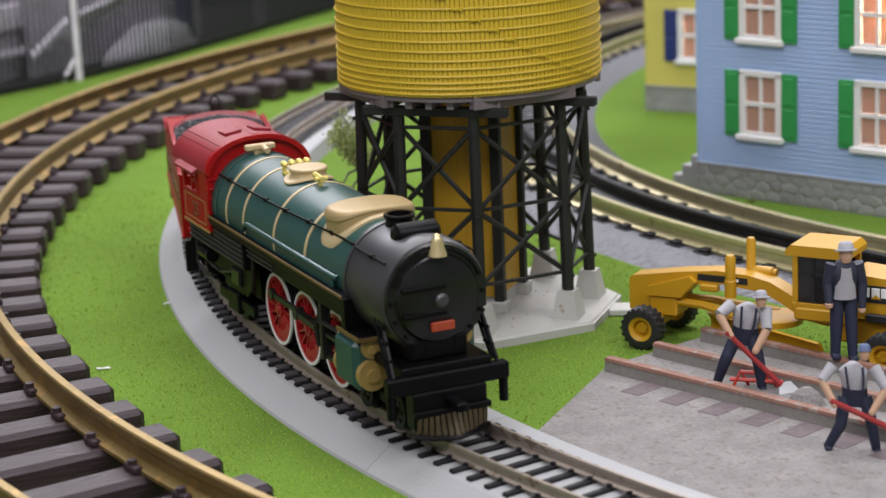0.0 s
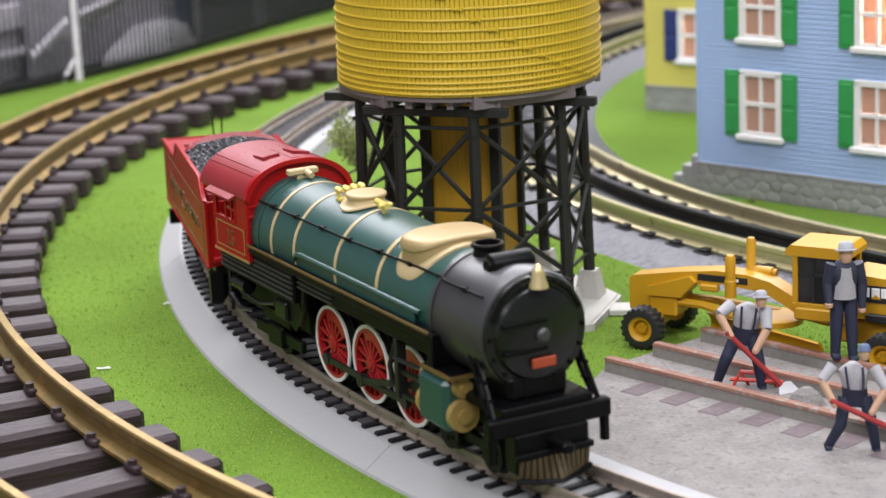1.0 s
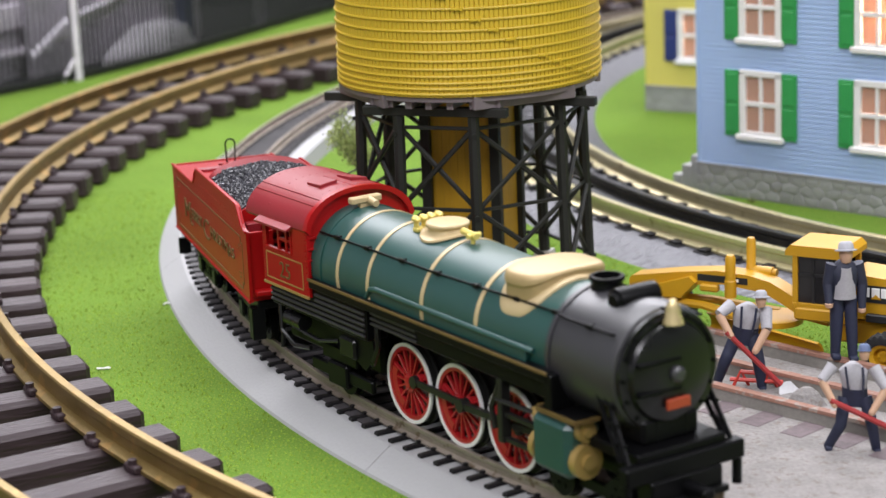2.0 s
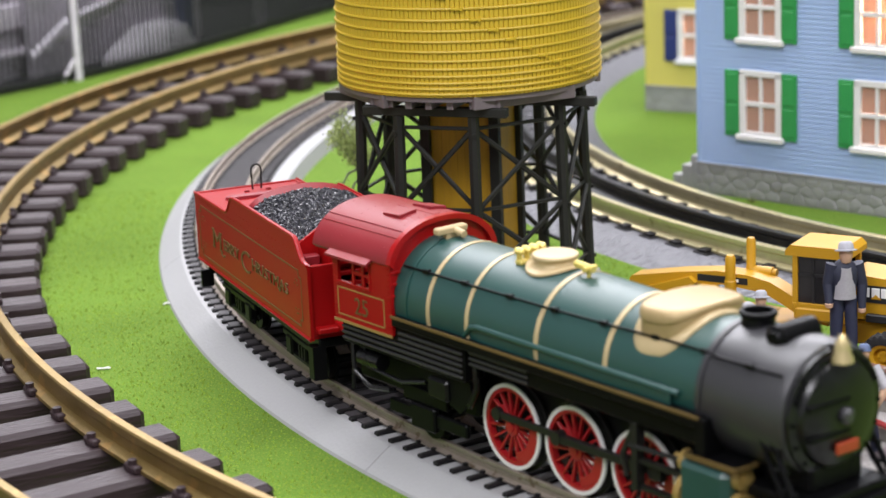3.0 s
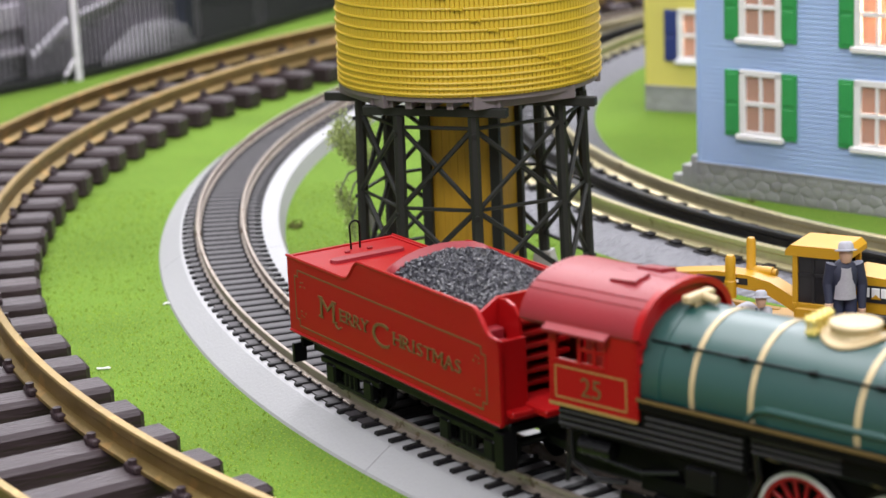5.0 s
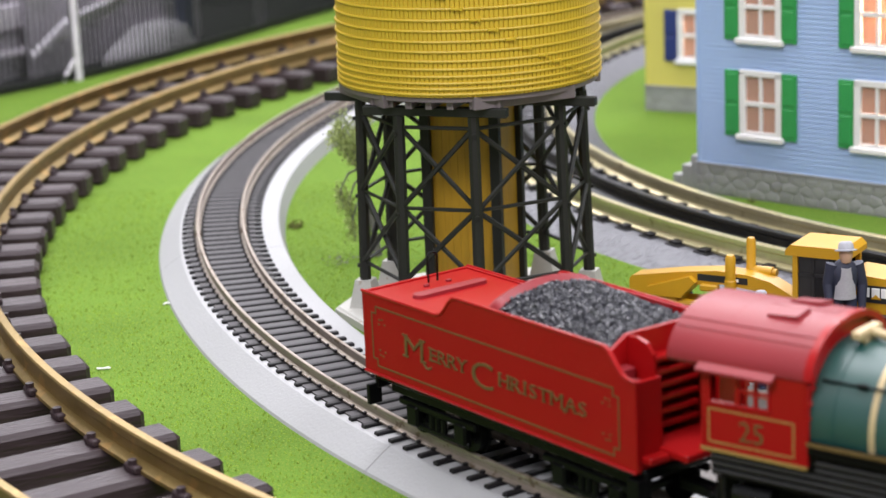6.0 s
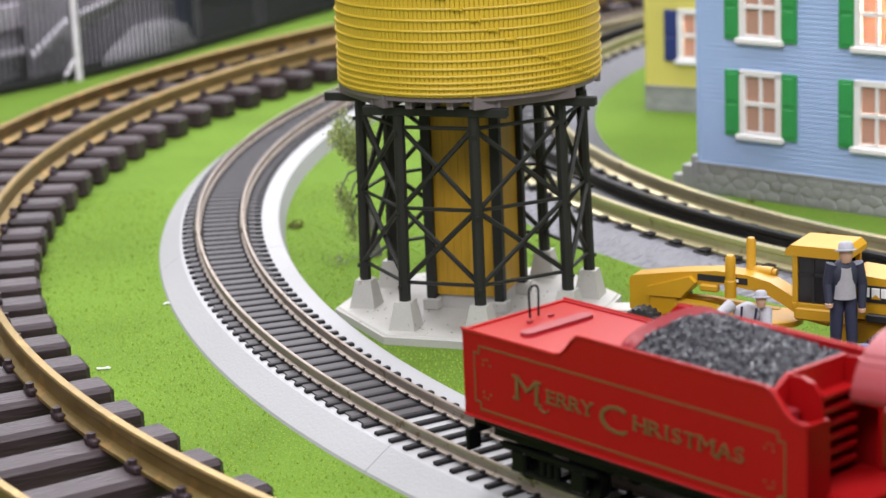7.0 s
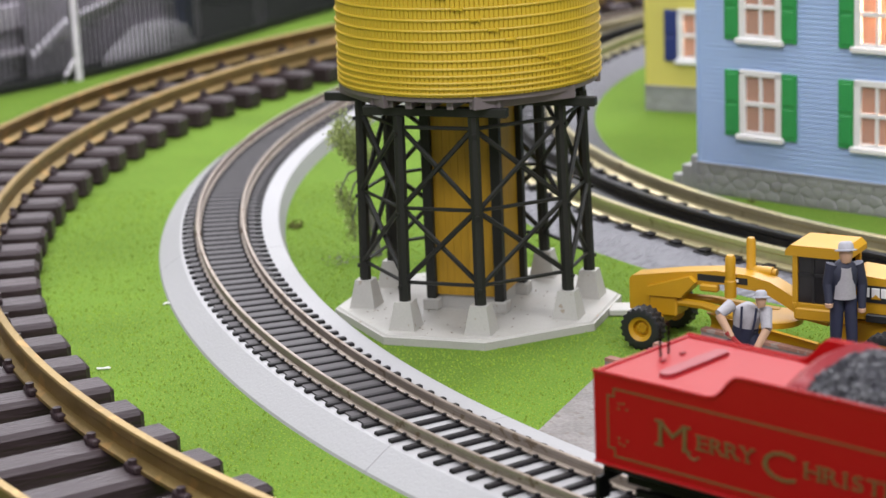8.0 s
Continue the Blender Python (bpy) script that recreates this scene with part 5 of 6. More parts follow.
for xc in (-29, 29):
    for sy in (-1, 1):
        g = Geo()
        y = sy * 11.2
        g.box(xc - 16, xc + 16, y - 0.8, y + 0.8, 17.5, 19.5, 0.4)
        g.box(xc - 13, xc + 13, y - 0.7, y + 0.7, 12.6, 14, 0.3)
        for dx in (-10, 10):
            g.box(xc + dx - 2.4, xc + dx + 2.4, y - 1.3, y + 1.3, 12.8, 18.6, 0.6)
        for dx in (-2.4, 0, 2.4):
            g.cyl((xc + dx, y, 14), (xc + dx, y, 17.6), 0.9, n=8)
        tp("truck_frame", g, BLACK, tender)
    for dx in (-10, 10):
        w = part("wheelset", small_me, None, tender)
        WHEELS.append((w, xc + dx, 0.0, 5.0, 0, 5.0))


WAY = np.polyfit([0, 0.5, 1, 1.5, 2.2, 3, 3.5, 4, 4.5, 5.2, 6, 6.5, 7, 7.5, 8], [1998.2, 2017.9, 2038.8, 2060.3, 2091.3, 2126.3, 2148.4, 2170.4, 2192.4, 2223.1, 2257.9, 2279.6, 2301.6, 2323.9, 2346.3], 5)


def run(t):
    """Way of the train's middle along the track, in mm."""
    return float(np.polyval(WAY, t))


def crank(t):
    """Angle of the crank pins, from straight up, turning forwards."""
    return (run(t) - run(3.0)) / DR - 0.94


def on_track(s, half):
    a, b = (Vector((HO[0] + HO[2] * math.cos(q), HO[1] + HO[2] * math.sin(q), 0)) for q in ((s - half) / HO[2], (s + half) / HO[2]))
    f = (b - a).normalized()
    m = Matrix((f, UP.cross(f), UP)).transposed().to_4x4()
    m.translation = ((a + b) / 2 + UP * ZR) * 0.001
    return m


def motions():
    times = [k / 10 for k in range(81)]
    # the play of the flanges lets the nose swing out a little
    walk(loco, [(t, on_track(run(t), 30) @ Matrix.Rotation(radians(-1.0), 4, "Z")) for t in times])
    walk(tender, [(t, on_track(run(t) - 151.0, 30)) for t in times])
    for w, x, y, z, flip, r in WHEELS:
        turn = [math.degrees(crank(t) - math.pi if r == DR else (run(t) - run(0)) / r) for t in times]
        walk(w, [(t, mm(x, y, z) @ Matrix.Rotation(radians(a), 4, "Y") @ Matrix.Rotation(radians(flip), 4, "Z")) for t, a in zip(times, turn)])
    for rod, main, sy in RODS:
        rows, rows2 = [], []
        for t in times:
            a = crank(t)
            px, pz = DX[1] - XC + CR * math.sin(a), DR + CR * math.cos(a)
            rows.append((t, mm(px, sy * 9.9, pz)))
            dz = DR + 3.2 - pz
            rows2.append((t, mm(px, sy * 11.2, pz, 0, -math.degrees(math.asin(dz / 36.0)), 0)))
        walk(rod, rows)
        walk(main, rows2)

# ---- road grader ----
CATY = material("machine_yellow_plastic", (0.50, 0.265, 0.010), 0.38, fine=1500, coarse=60, vary=0.05, bump=0.05)
RUBBER = material("black_rubber", (0.014, 0.014, 0.015), 0.5, vary=0.15)
SMOKED = material("smoked_cab_glass", (0.016, 0.015, 0.015), 0.12, vary=0.05, bump=0)
DECAL = material("white_decal", (0.8, 0.8, 0.78), 0.4, vary=0.03)
grader = thing("road_grader", "yellow toy road grader with black tyres standing on the grass", "construction vehicle", at=mm(65.5, 620, 0, 0, 0, -30.95))


def side_prism(g, poly, y0, y1):
    n = len(poly)
    v = [(x, y0, z) for x, z in poly] + [(x, y1, z) for x, z in poly]
    g.add(v, [tuple(range(n)), tuple(range(n, 2 * n))[::-1]] + [(i, (i + 1) % n, n + (i + 1) % n, n + i) for i in range(n)])
    return g


beam = [(-8.6, 18.8), (-7.6, 19.8), (8, 22.4), (20, 23.8), (30, 23.4), (37, 22.0), (43, 19.0), (49, 15.6), (55, 14.2), (55, 10.5), (48, 11.6), (41, 15.6), (35, 18.6), (22, 19.8), (9, 18.4), (8.6, 14), (6.5, 8.2), (-1, 7.8), (-8.6, 9.2)]
g = side_prism(Geo(), beam, -3.4, 3.4)
body = part("front_frame", g, CATY, grader, smooth=25)
g = side_prism(Geo(), [(-2, 14.6), (-2, 17.2), (12, 21.6), (14, 20), (9, 14.8)], -5.4, 5.4)
g.box(-1.6, 7.5, -4.6, 4.6, 8.4, 14.8, 0.5)
part("nose_bracket", g, CATY, body)
g = Geo()
for sy in (-1, 1):
    g.box(14, 30, sy * 3.45 - 0.12, sy * 3.45 + 0.12, 20.4, 22.4)
part("side_stripe", g, RUBBER, body, "black side stripe")
g = Geo()
g.box(25.2, 27.2, -3.75, -3.5, 21.0, 21.9)
part("stripe_mark", g, DECAL, body, "small white mark")
g = Geo()
g.box(15, 21, -4.8, -2.6, 17.4, 19.6, 0.5)
part("side_box", g, CATY, body)
g = Geo()
for k in range(6):
    m = Matrix.Translation((38 + k * 1.3, 0, 20.6 - k * 0.75)) @ Matrix.Rotation(radians(30), 4, "Y")
    g.box(-0.3, 0.3, -3.0, 3.0, -0.2, 0.5, 0.05, m)
part("arch_rib", g, CATY, body)
for x, y, z0, z1, r in ((25, -4.4, 16.5, 29.4, 1.55), (28, 4.4, 19, 33.0, 1.4)):
    g = Geo()
    g.lathe([(r * 1.15, z0), (r * 1.15, z0 + 5), (r, z0 + 5.3), (r, z1 - 0.8), (r * 0.7, z1), (0, z1 + 0.1)], 18, Matrix.Translation((x, y, 0)))
    part("lift_cylinder", g, CATY, grader)
g = Geo()
g.cyl((28, 4.4, 22.8), (35, 4.4, 22.8), 1.7, n=16)
g.cyl((35, 4.4, 22.8), (36.2, 4.4, 22.8), 1.2, n=12)
part("swing_cylinder", g, CATY, grader)
g = Geo()
g.tube([(5, -2.5, 12.8), (16, -3.5, 12.8), (27, -5, 11.2), (36, -7, 10)], [1.3, 1.3, 1.6, 1.6], 8)
g.tube([(5, 2.5, 12.8), (16, 3.5, 12.8), (27, 5, 11.2), (36, 7, 10)], [1.3, 1.3, 1.6, 1.6], 8)
part("drawbar", g, CATY, grader)
g = Geo()
g.lathe([(6, 9.2), (8.6, 9.2), (8.8, 11), (6, 11)], 28, Matrix.Translation((37, 0, 0)))
part("turn_circle", g, CATY, grader)
B0, B1 = Vector((15, 3, 0)), Vector((57, -14.5, 0))
bd = (B1 - B0).normalized()
bn = Vector((bd.y, -bd.x, 0))
g = Geo()
pf = [(0.6, 2.2), (-0.6, 3.2), (-1.2, 4.8), (-1.1, 6.6), (-0.4, 8.2), (0.8, 9.2), (1.4, 8.8), (0.2, 7.8), (-0.4, 6.4), (-0.5, 4.8), (0.3, 3.6), (1.4, 2.6)]
g.sweep(pf, [(B0 + bd * ((B1 - B0).length * i / 6), bn, UP) for i in range(7)])
part("blade", g, CATY, grader, "curved yellow grader blade")
g = Geo()
g.cyl((0, -11, 6.5), (0, 11, 6.5), 1.5, n=10)
g.box(-2, 3, -8, 8, 5.2, 9, 0.6)
part("front_axle", g, CATY, grader)


def tyre_geo(r, w):
    g = Geo()
    n, rows = 80, ((0.58, -0.46, None), (0.86, -0.5, None), (0.93, -0.44, 0), (0.93, -0.04, 1), (0.93, 0.04, 2), (0.93, 0.44, 3), (0.86, 0.5, None), (0.58, 0.46, None))
    v = []
    for q, z, lug in rows:
        for i in range(n):
            a = 2 * math.pi * i / n
            k = q + (0.08 if lug is not None and (i + lug) % 4 < 2 else 0.0)
            v.append((r * k * math.cos(a), r * k * math.sin(a), w * z))
    g.add(v, [(j * n + i, j * n + (i + 1) % n, (j + 1) * n + (i + 1) % n, (j + 1) * n + i) for j in range(len(rows) - 1) for i in range(n)])
    g.v = [Vector((v.x, v.z, v.y)) for v in g.v]
    return g


tyre2 = tyre_geo(6.5, 5.4).mesh("tyre", RUBBER, 40)
g = Geo()
g.lathe([(0.0, -1.0), (1.6, -1.0), (1.8, -0.4), (2.4, -0.2), (2.7, -1.7), (3.5, -2.1), (3.9, -2.3), (3.9, 2.3), (3.0, 1.6), (0.0, 1.4)], 24)
for k in range(6):
    m = Matrix.Rotation(2 * math.pi * k / 6, 4, "Z")
    g.cyl((1.15, 0, -1.5), (1.15, 0, -0.8), 0.35, n=6, m=m)
g.v = [Vector((v.x, v.z, v.y)) for v in g.v]
rim2 = g.mesh("rim", CATY, 40)
for x, sy in ((0, -1), (0, 1), (75, -1), (75, 1), (90, -1), (90, 1)):
    w = part("wheel", rim2, None, grader, "yellow wheel with black tyre", at=mm(x, sy * 12.2, 6.5, 0, 0, 0 if sy < 0 else 180))
    part("tyre", tyre2, None, w, "black treaded tyre")
g = Geo()
g.box(46, 64, -8, 8, 12.8, 16.8, 0.6)
g.box(58, 96, -6, 6, 7, 14, 0.8)
part("rear_frame", g, CATY, grader)
g = Geo()
for x, y in ((46.4, -7.0), (46.4, 7.0), (60.4, -7.0), (60.4, 7.0)):
    g.box(x - 0.8, x + 0.8, y - 0.6, y + 0.6, 16.6, 32.2, 0.15)
g.box(45.8, 61, -7.5, -6.6, 16.4, 18.0, 0.1)
g.box(45.8, 61, 6.6, 7.5, 16.4, 18.0, 0.1)
g.box(45.8, 47, -8, 8, 16.4, 18.0, 0.1)
cabg = part("cab_frame", g, CATY, grader)
g = Geo()
side_prism(g, [(43.6, 32.0), (43.6, 33.6), (45.2, 35.2), (61, 35.2), (62.6, 33.6), (62.6, 32.0)], -8.0, 8.0)
part("cab_roof", g, CATY, cabg, "yellow cab roof")
g = Geo()
g.box(47, 60, -6.8, -6.6, 17.8, 32.2)
g.box(47, 60, 6.6, 6.8, 17.8, 32.2)
g.box(46.2, 46.4, -6.6, 6.6, 17.8, 32.2)
part("cab_window", g, SMOKED, cabg, "dark smoked cab window")
g = Geo()
g.box(47, 60, -7.1, -6.7, 26.0, 27.0)
g.box(51.4, 52.2, -7.1, -6.7, 18, 31.9)
g.box(57, 57.8, -7.1, -6.7, 18, 31.9)
g.box(47, 60, -6.4, 6.4, 14, 18.2, 0.4)
part("window_frame", g, RUBBER, cabg)
g = side_prism(Geo(), [(61.5, 15), (61.5, 27.4), (63, 28.2), (94, 26.0), (96, 24.5), (96, 15)], -7, 7)
hood = part("engine_hood", g, CATY, grader, smooth=25)
g = Geo()
for sy in (-1, 1):
    g.box(65, 94, sy * 7.1 - 0.15, sy * 7.1 + 0.15, 20.2, 25.2)
part("hood_panel", g, RUBBER, hood, "black hood panel")
g = Geo()
for x0, x1 in ((66.6, 68.8), (69.4, 71.8), (72.2, 74.2)):
    g.box(x0, x1, -7.45, -7.2, 21.8, 24.6, 0.1)
part("badge_bars", g, DECAL, hood, "plain white badge bars")
g = Geo()
g.add([(69.2, -7.5, 21.4), (72.2, -7.5, 21.4), (70.7, -7.5, 22.8), (69.2, -7.2, 21.4), (72.2, -7.2, 21.4), (70.7, -7.2, 22.8)], [(0, 1, 2), (3, 5, 4), (0, 3, 4, 1), (1, 4, 5, 2), (2, 5, 3, 0)])
part("badge_wedge", g, CATY, hood, "plain yellow wedge")
g = Geo()
g.cyl((76, 0, 27), (76, 0, 33), 1.0, n=12)
g.box(68, 90, -8.4, -6.2, 14.6, 17.0, 0.3)
part("side_step", g, RUBBER, hood)

# ---- little painted figures ----
SKIN = material("figure_skin_paint", (0.50, 0.31, 0.20), 0.6, vary=0.08)
SHIRT = material("figure_grey_shirt_paint", (0.36, 0.35, 0.37), 0.7, vary=0.12)
TROUSER = material("figure_navy_paint", (0.015, 0.019, 0.045), 0.65, vary=0.2)
HAT = material("figure_grey_hat_paint", (0.34, 0.34, 0.37), 0.7, vary=0.12)
CAP = material("figure_blue_cap_paint", (0.09, 0.12, 0.22), 0.65, vary=0.12)
JACKET = material("figure_dark_jacket_paint", (0.018, 0.021, 0.042), 0.65, vary=0.2)
REDPAINT = material("red_handle_paint", (0.30, 0.022, 0.022), 0.5, vary=0.15)
STEELGREY = material("shovel_steel_paint", (0.62, 0.62, 0.63), 0.4, vary=0.1)


def figure(label, at, k, px, hat, coat=None, brim=True, slim=1.0):
    """A small painted figure, one plain mesh; px gives joints across and up in units of k mm."""
    g = Geo()
    P = {n: Vector((x * k * slim, d * k, z * k)) for n, (x, z, d) in px.items()}

    def limb(names, radii, mat_i):
        g.k = mat_i
        pts = [P[n] for n in names]
        fine, rr = [], []
        for (a, b), (r, s) in zip(zip(pts, pts[1:]), zip(radii, radii[1:])):
            for i in range(4):
                fine.append(a.lerp(b, i / 4))
                rr.append((r + (s - r) * i / 4) * k * slim)
        fine.append(pts[-1])
        rr.append(radii[-1] * k * slim)
        g.tube(fine, rr, 10)

    top = 3 if coat else 1
    for s in "lr":
        limb(["hip_" + s, "knee_" + s, "foot_" + s], (13, 11, 8.5), 2)
        g.k = 2
        f = P["foot_" + s]
        g.box(f.x - 6 * k, f.x + 6 * k, f.y - 14 * k, f.y + 7 * k, f.z - 5 * k, f.z + 4 * k, 2 * k)
        limb(["sho_" + s, "elb_" + s], (12, 9.5), top)
        limb(["elb_" + s, "hand_" + s], (8 if not coat else 9.5, 6.5), 3 if coat else 0)
        g.k = 0
        h = P["hand_" + s]
        g.lathe([(0.0, -6 * k), (5.5 * k, -3 * k), (6 * k, 2 * k), (0.0, 6 * k)], 8, Matrix.Translation(h))
    mid = (P["hip_l"] + P["hip_r"]) / 2
    ch = (P["sho_l"] + P["sho_r"]) / 2
    w = (P["sho_r"] - P["sho_l"]) / 2
    d = (ch - mid).normalized()
    fw = w.normalized().cross(d)
    g.k = top
    rings = [(0.0, 21, 15), (0.3, 22, 15), (0.6, 25, 16), (0.88, 27, 14), (1.06, 14, 10), (1.14, 7, 7)]
    v, n = [], 14
    for t, a, b in rings:
        c = mid.lerp(ch, t)
        v += [c + w.normalized() * (a * k * slim * math.cos(2 * math.pi * i / n)) + fw * (b * k * math.sin(2 * math.pi * i / n)) for i in range(n)]
    g.add(v, [(j * n + i, j * n + (i + 1) % n, (j + 1) * n + (i + 1) % n, (j + 1) * n + i) for j in range(len(rings) - 1) for i in range(n)] + [tuple(range(n))[::-1], tuple(range(5 * n, 6 * n))])
    g.k = 2
    for t0, t1, a, b in ((-0.22, 0.34, 23.5, 16.5),):
        c0, c1 = mid.lerp(ch, t0), mid.lerp(ch, t1)
        v = [c + w.normalized() * (a * k * math.cos(2 * math.pi * i / n)) + fw * (b * k * math.sin(2 * math.pi * i / n)) for c in (c0, c1) for i in range(n)]
        if not coat:
            g.add(v, [(i, (i + 1) % n, n + (i + 1) % n, n + i) for i in range(n)] + [tuple(range(n))[::-1], tuple(range(n, 2 * n))])
    for sg in (-1, 1):
        if not coat:
            g.k = 2
            g.tube([mid.lerp(ch, 0.3) + w * 0.35 * sg - fw * (-16 * k), mid.lerp(ch, 0.7) + w * 0.4 * sg + fw * 16.5 * k, ch + w * 0.42 * sg + fw * 8 * k + d * 3 * k], 2.2 * k, 6)
    if coat:
        g.k = 1
        v = [mid.lerp(ch, t) + w.normalized() * (a * k * math.cos(q)) + fw * (17.5 * k * math.sin(q)) for t, a in ((0.0, 19), (0.5, 16), (0.95, 9)) for q in [radians(35 + 11 * i) for i in range(11)]]
        g.add(v, [(j * 11 + i, j * 11 + i + 1, (j + 1) * 11 + i + 1, (j + 1) * 11 + i) for j in range(2) for i in range(10)])
    hd = P["head"]
    g.k = 0
    g.lathe([(0.0, -15 * k), (6.5 * k, -13 * k), (9.5 * k, -4 * k), (10 * k, 5 * k), (6 * k, 12 * k), (0.0, 14 * k)], 14, Matrix.Translation(hd))
    g.k = 4
    tilt = Matrix.Translation(hd + Vector((0, 0, 3 * k))) @ Matrix.Rotation(radians(-12), 4, "X")
    br = 15.5 if brim else 12.5
    g.lathe([(10.8 * k, 0), (br * k, 0.4 * k), (br * k, 2.0 * k), (11.4 * k, 2.6 * k), (10.2 * k, 10 * k), (7 * k, 13.5 * k), (0.0, 14 * k)], 18, tilt)
    return tagged(part("painted_figure", g, [SKIN, SHIRT, TROUSER, JACKET, hat], at=at, smooth=50), label, "figurine", group="work figures")


def shovel(at, a, b, blade, label):
    s = thing("shovel", label, "shovel", at=at, group="shovels")
    a, b = Vector(a), Vector(b)
    g = Geo()
    g.tube([a, a.lerp(b, 0.5), b], 0.75, 8)
    part("handle", g, REDPAINT, s, "dark red handle")
    if blade:
        d = (b - a).normalized()
        u = Vector((0.3, -1.0, 0.3))
        sd_ = d.cross(u).normalized()
        nn = sd_.cross(d)
        g = Geo()
        rows = [(0.0, 1.2), (1.0, 2.4), (4.5, 2.5), (7.5, 1.9), (9.0, 0.5)]
        v = []
        for t, w in rows:
            for q, h in ((-1, 0.5), (0, -0.1), (1, 0.5)):
                v.append(b + d * t + sd_ * (w * q) + nn * h)
        for t, w in rows:
            for q, h in ((-1, 0.9), (0, 0.35), (1, 0.9)):
                v.append(b + d * t + sd_ * (w * q) + nn * h)
        f = [(3 * j + i, 3 * j + i + 1, 3 * j + i + 4, 3 * j + i + 3) for j in range(4) for i in range(2)]
        f += [tuple(15 + i for i in q)[::-1] for q in f]
        f += [(3 * j, 3 * j + 3, 18 + 3 * j, 15 + 3 * j) for j in range(4)] + [(3 * j + 2, 17 + 3 * j, 20 + 3 * j, 3 * j + 5) for j in range(4)]
        g.add(v, f)
        part("blade", g, STEELGREY, s, "pale steel blade")
    return s


K1, K2, K3 = 0.157, 0.139, 0.203
figure("grey-shirted figure in navy dungarees bending over a shovel", mm(81.7, 563.8, 2.0), K1,
       dict(foot_l=(-40, 6, 10), knee_l=(-28, 50, -8), hip_l=(-6, 92, 4), foot_r=(36, 0, -16), knee_r=(30, 45, -22), hip_r=(22, 92, 0),
            sho_l=(-16, 152, -6), elb_l=(-40, 140, -22), hand_l=(-22, 104, -38), sho_r=(44, 142, -8), elb_r=(42, 112, -34), hand_r=(20, 76, -44), head=(34, 164, -22)), HAT)
shovel(mm(81.7, 563.8, 2.0), (-30 * K1, -38 * K1, 112 * K1), (64 * K1, -50 * K1, 14 * K1), True, "small shovel with red handle held by the figure")
figure("grey-shirted figure in blue cap holding a red-handled tool", mm(101.9, 508.5, 2.0), K2,
       dict(foot_l=(-42, 4, 8), knee_l=(-22, 52, -10), hip_l=(-12, 100, 4), foot_r=(44, 0, -8), knee_r=(34, 50, -14), hip_r=(24, 100, 0),
            sho_l=(-36, 164, -6), elb_l=(-58, 140, -16), hand_l=(-38, 98, -36), sho_r=(38, 158, -8), elb_r=(56, 124, -30), hand_r=(28, 82, -40), head=(18, 190, -20)), CAP, brim=False)
shovel(mm(101.9, 508.5, 2.0), (-46 * K2, -36 * K2, 108 * K2), (86 * K2, -44 * K2, 40 * K2), False, "red tool handle held by the figure in a blue cap")
figure("painted figure in dark jacket and grey hat standing upright", mm(112.3, 572.2, 6.1), K3,
       dict(foot_l=(-14, 4, 4), knee_l=(-13, 45, 2), hip_l=(-11, 88, 4), foot_r=(15, 2, -4), knee_r=(13, 45, 0), hip_r=(11, 88, 4),
            sho_l=(-20, 136, 2), elb_l=(-28, 108, 2), hand_l=(-28, 80, -8), sho_r=(22, 136, 2), elb_r=(32, 106, 4), hand_r=(30, 70, -4), head=(2, 152, -4)), HAT, coat=True, slim=0.8)
# red trestle and a pale stone between the kerbs
g = Geo()
for x in (-4, 4):
    g.tube([(x - 2, -1, 0), (x, 0, 4.4), (x + 2, 1, 0)], 0.5, 6)
g.tube([(-7, 0, 1.8), (8, -1, 2.2)], 0.6, 6)
g.tube([(-4, 0, 4.2), (4, 0, 4.0)], 0.6, 6)
tagged(part("red_trestle", g, material("red_plastic", (0.55, 0.04, 0.025), 0.45, vary=0.08), at=mm(85.5, 562, 2.0, 0, 0, -20)), "small red plastic trestle lying between the kerbs", "trestle")
g = Geo()
rnd = random.Random(3)
pts = [(math.cos(a) * 6 * rnd.uniform(0.8, 1.1), math.sin(a) * 4 * rnd.uniform(0.8, 1.1)) for a in [2 * math.pi * i / 12 for i in range(12)]]
g.prism(pts, 0, 3.4, shrink=0.4)
g.prism([(x * 0.6, y * 0.6) for x, y in pts], 3.4, 5.0, shrink=0.6)
tagged(part("gravel_mound", g, PLATE, at=mm(97, 545, 1.9)), "pale grey gravel mound beside the kerb", "gravel")

# ---- fence and what lies behind it ----
FENCEBLACK = material("black_fence_metal", (0.016, 0.016, 0.018), 0.5, vary=0.15)
GREYCLOTH = material("dark_grey_cloth", (0.016, 0.015, 0.018), 0.9, fine=300, coarse=12, vary=0.3, bump=0.3)
PALE = material("pale_grey_plastic", (0.78, 0.72, 0.80), 0.5, fine=200, coarse=20, vary=0.15, bump=0.1)
MIDPALE = material("soft_grey_cloth", (0.80, 0.76, 0.82), 0.8, fine=200, coarse=20, vary=0.2, bump=0.2)
MIDGREY = material("mid_grey_board", (0.46, 0.43, 0.47), 0.7, fine=200, coarse=15, vary=0.25, bump=0.1)
NAVYPOST = material("navy_post_paint", (0.055, 0.07, 0.16), 0.5, vary=0.15)
fence = thing("picket_fence", "black metal model fence of thin upright bars along the grass edge", "fence")
line = [Vector(p) for p in ((-290, 1040, 0), (-231.6, 1110.4, 0), (-193.2, 1153.7, 0), (-153.5, 1215, 0), (-61.9, 1396, 0), (0, 1530, 0))]
fpath = []
for a, b in zip(line, line[1:]):
    s = (b - a).cross(UP).normalized() * -1
    fpath += [(a, s, UP), (b - (b - a).normalized() * 0.5, s, UP)]
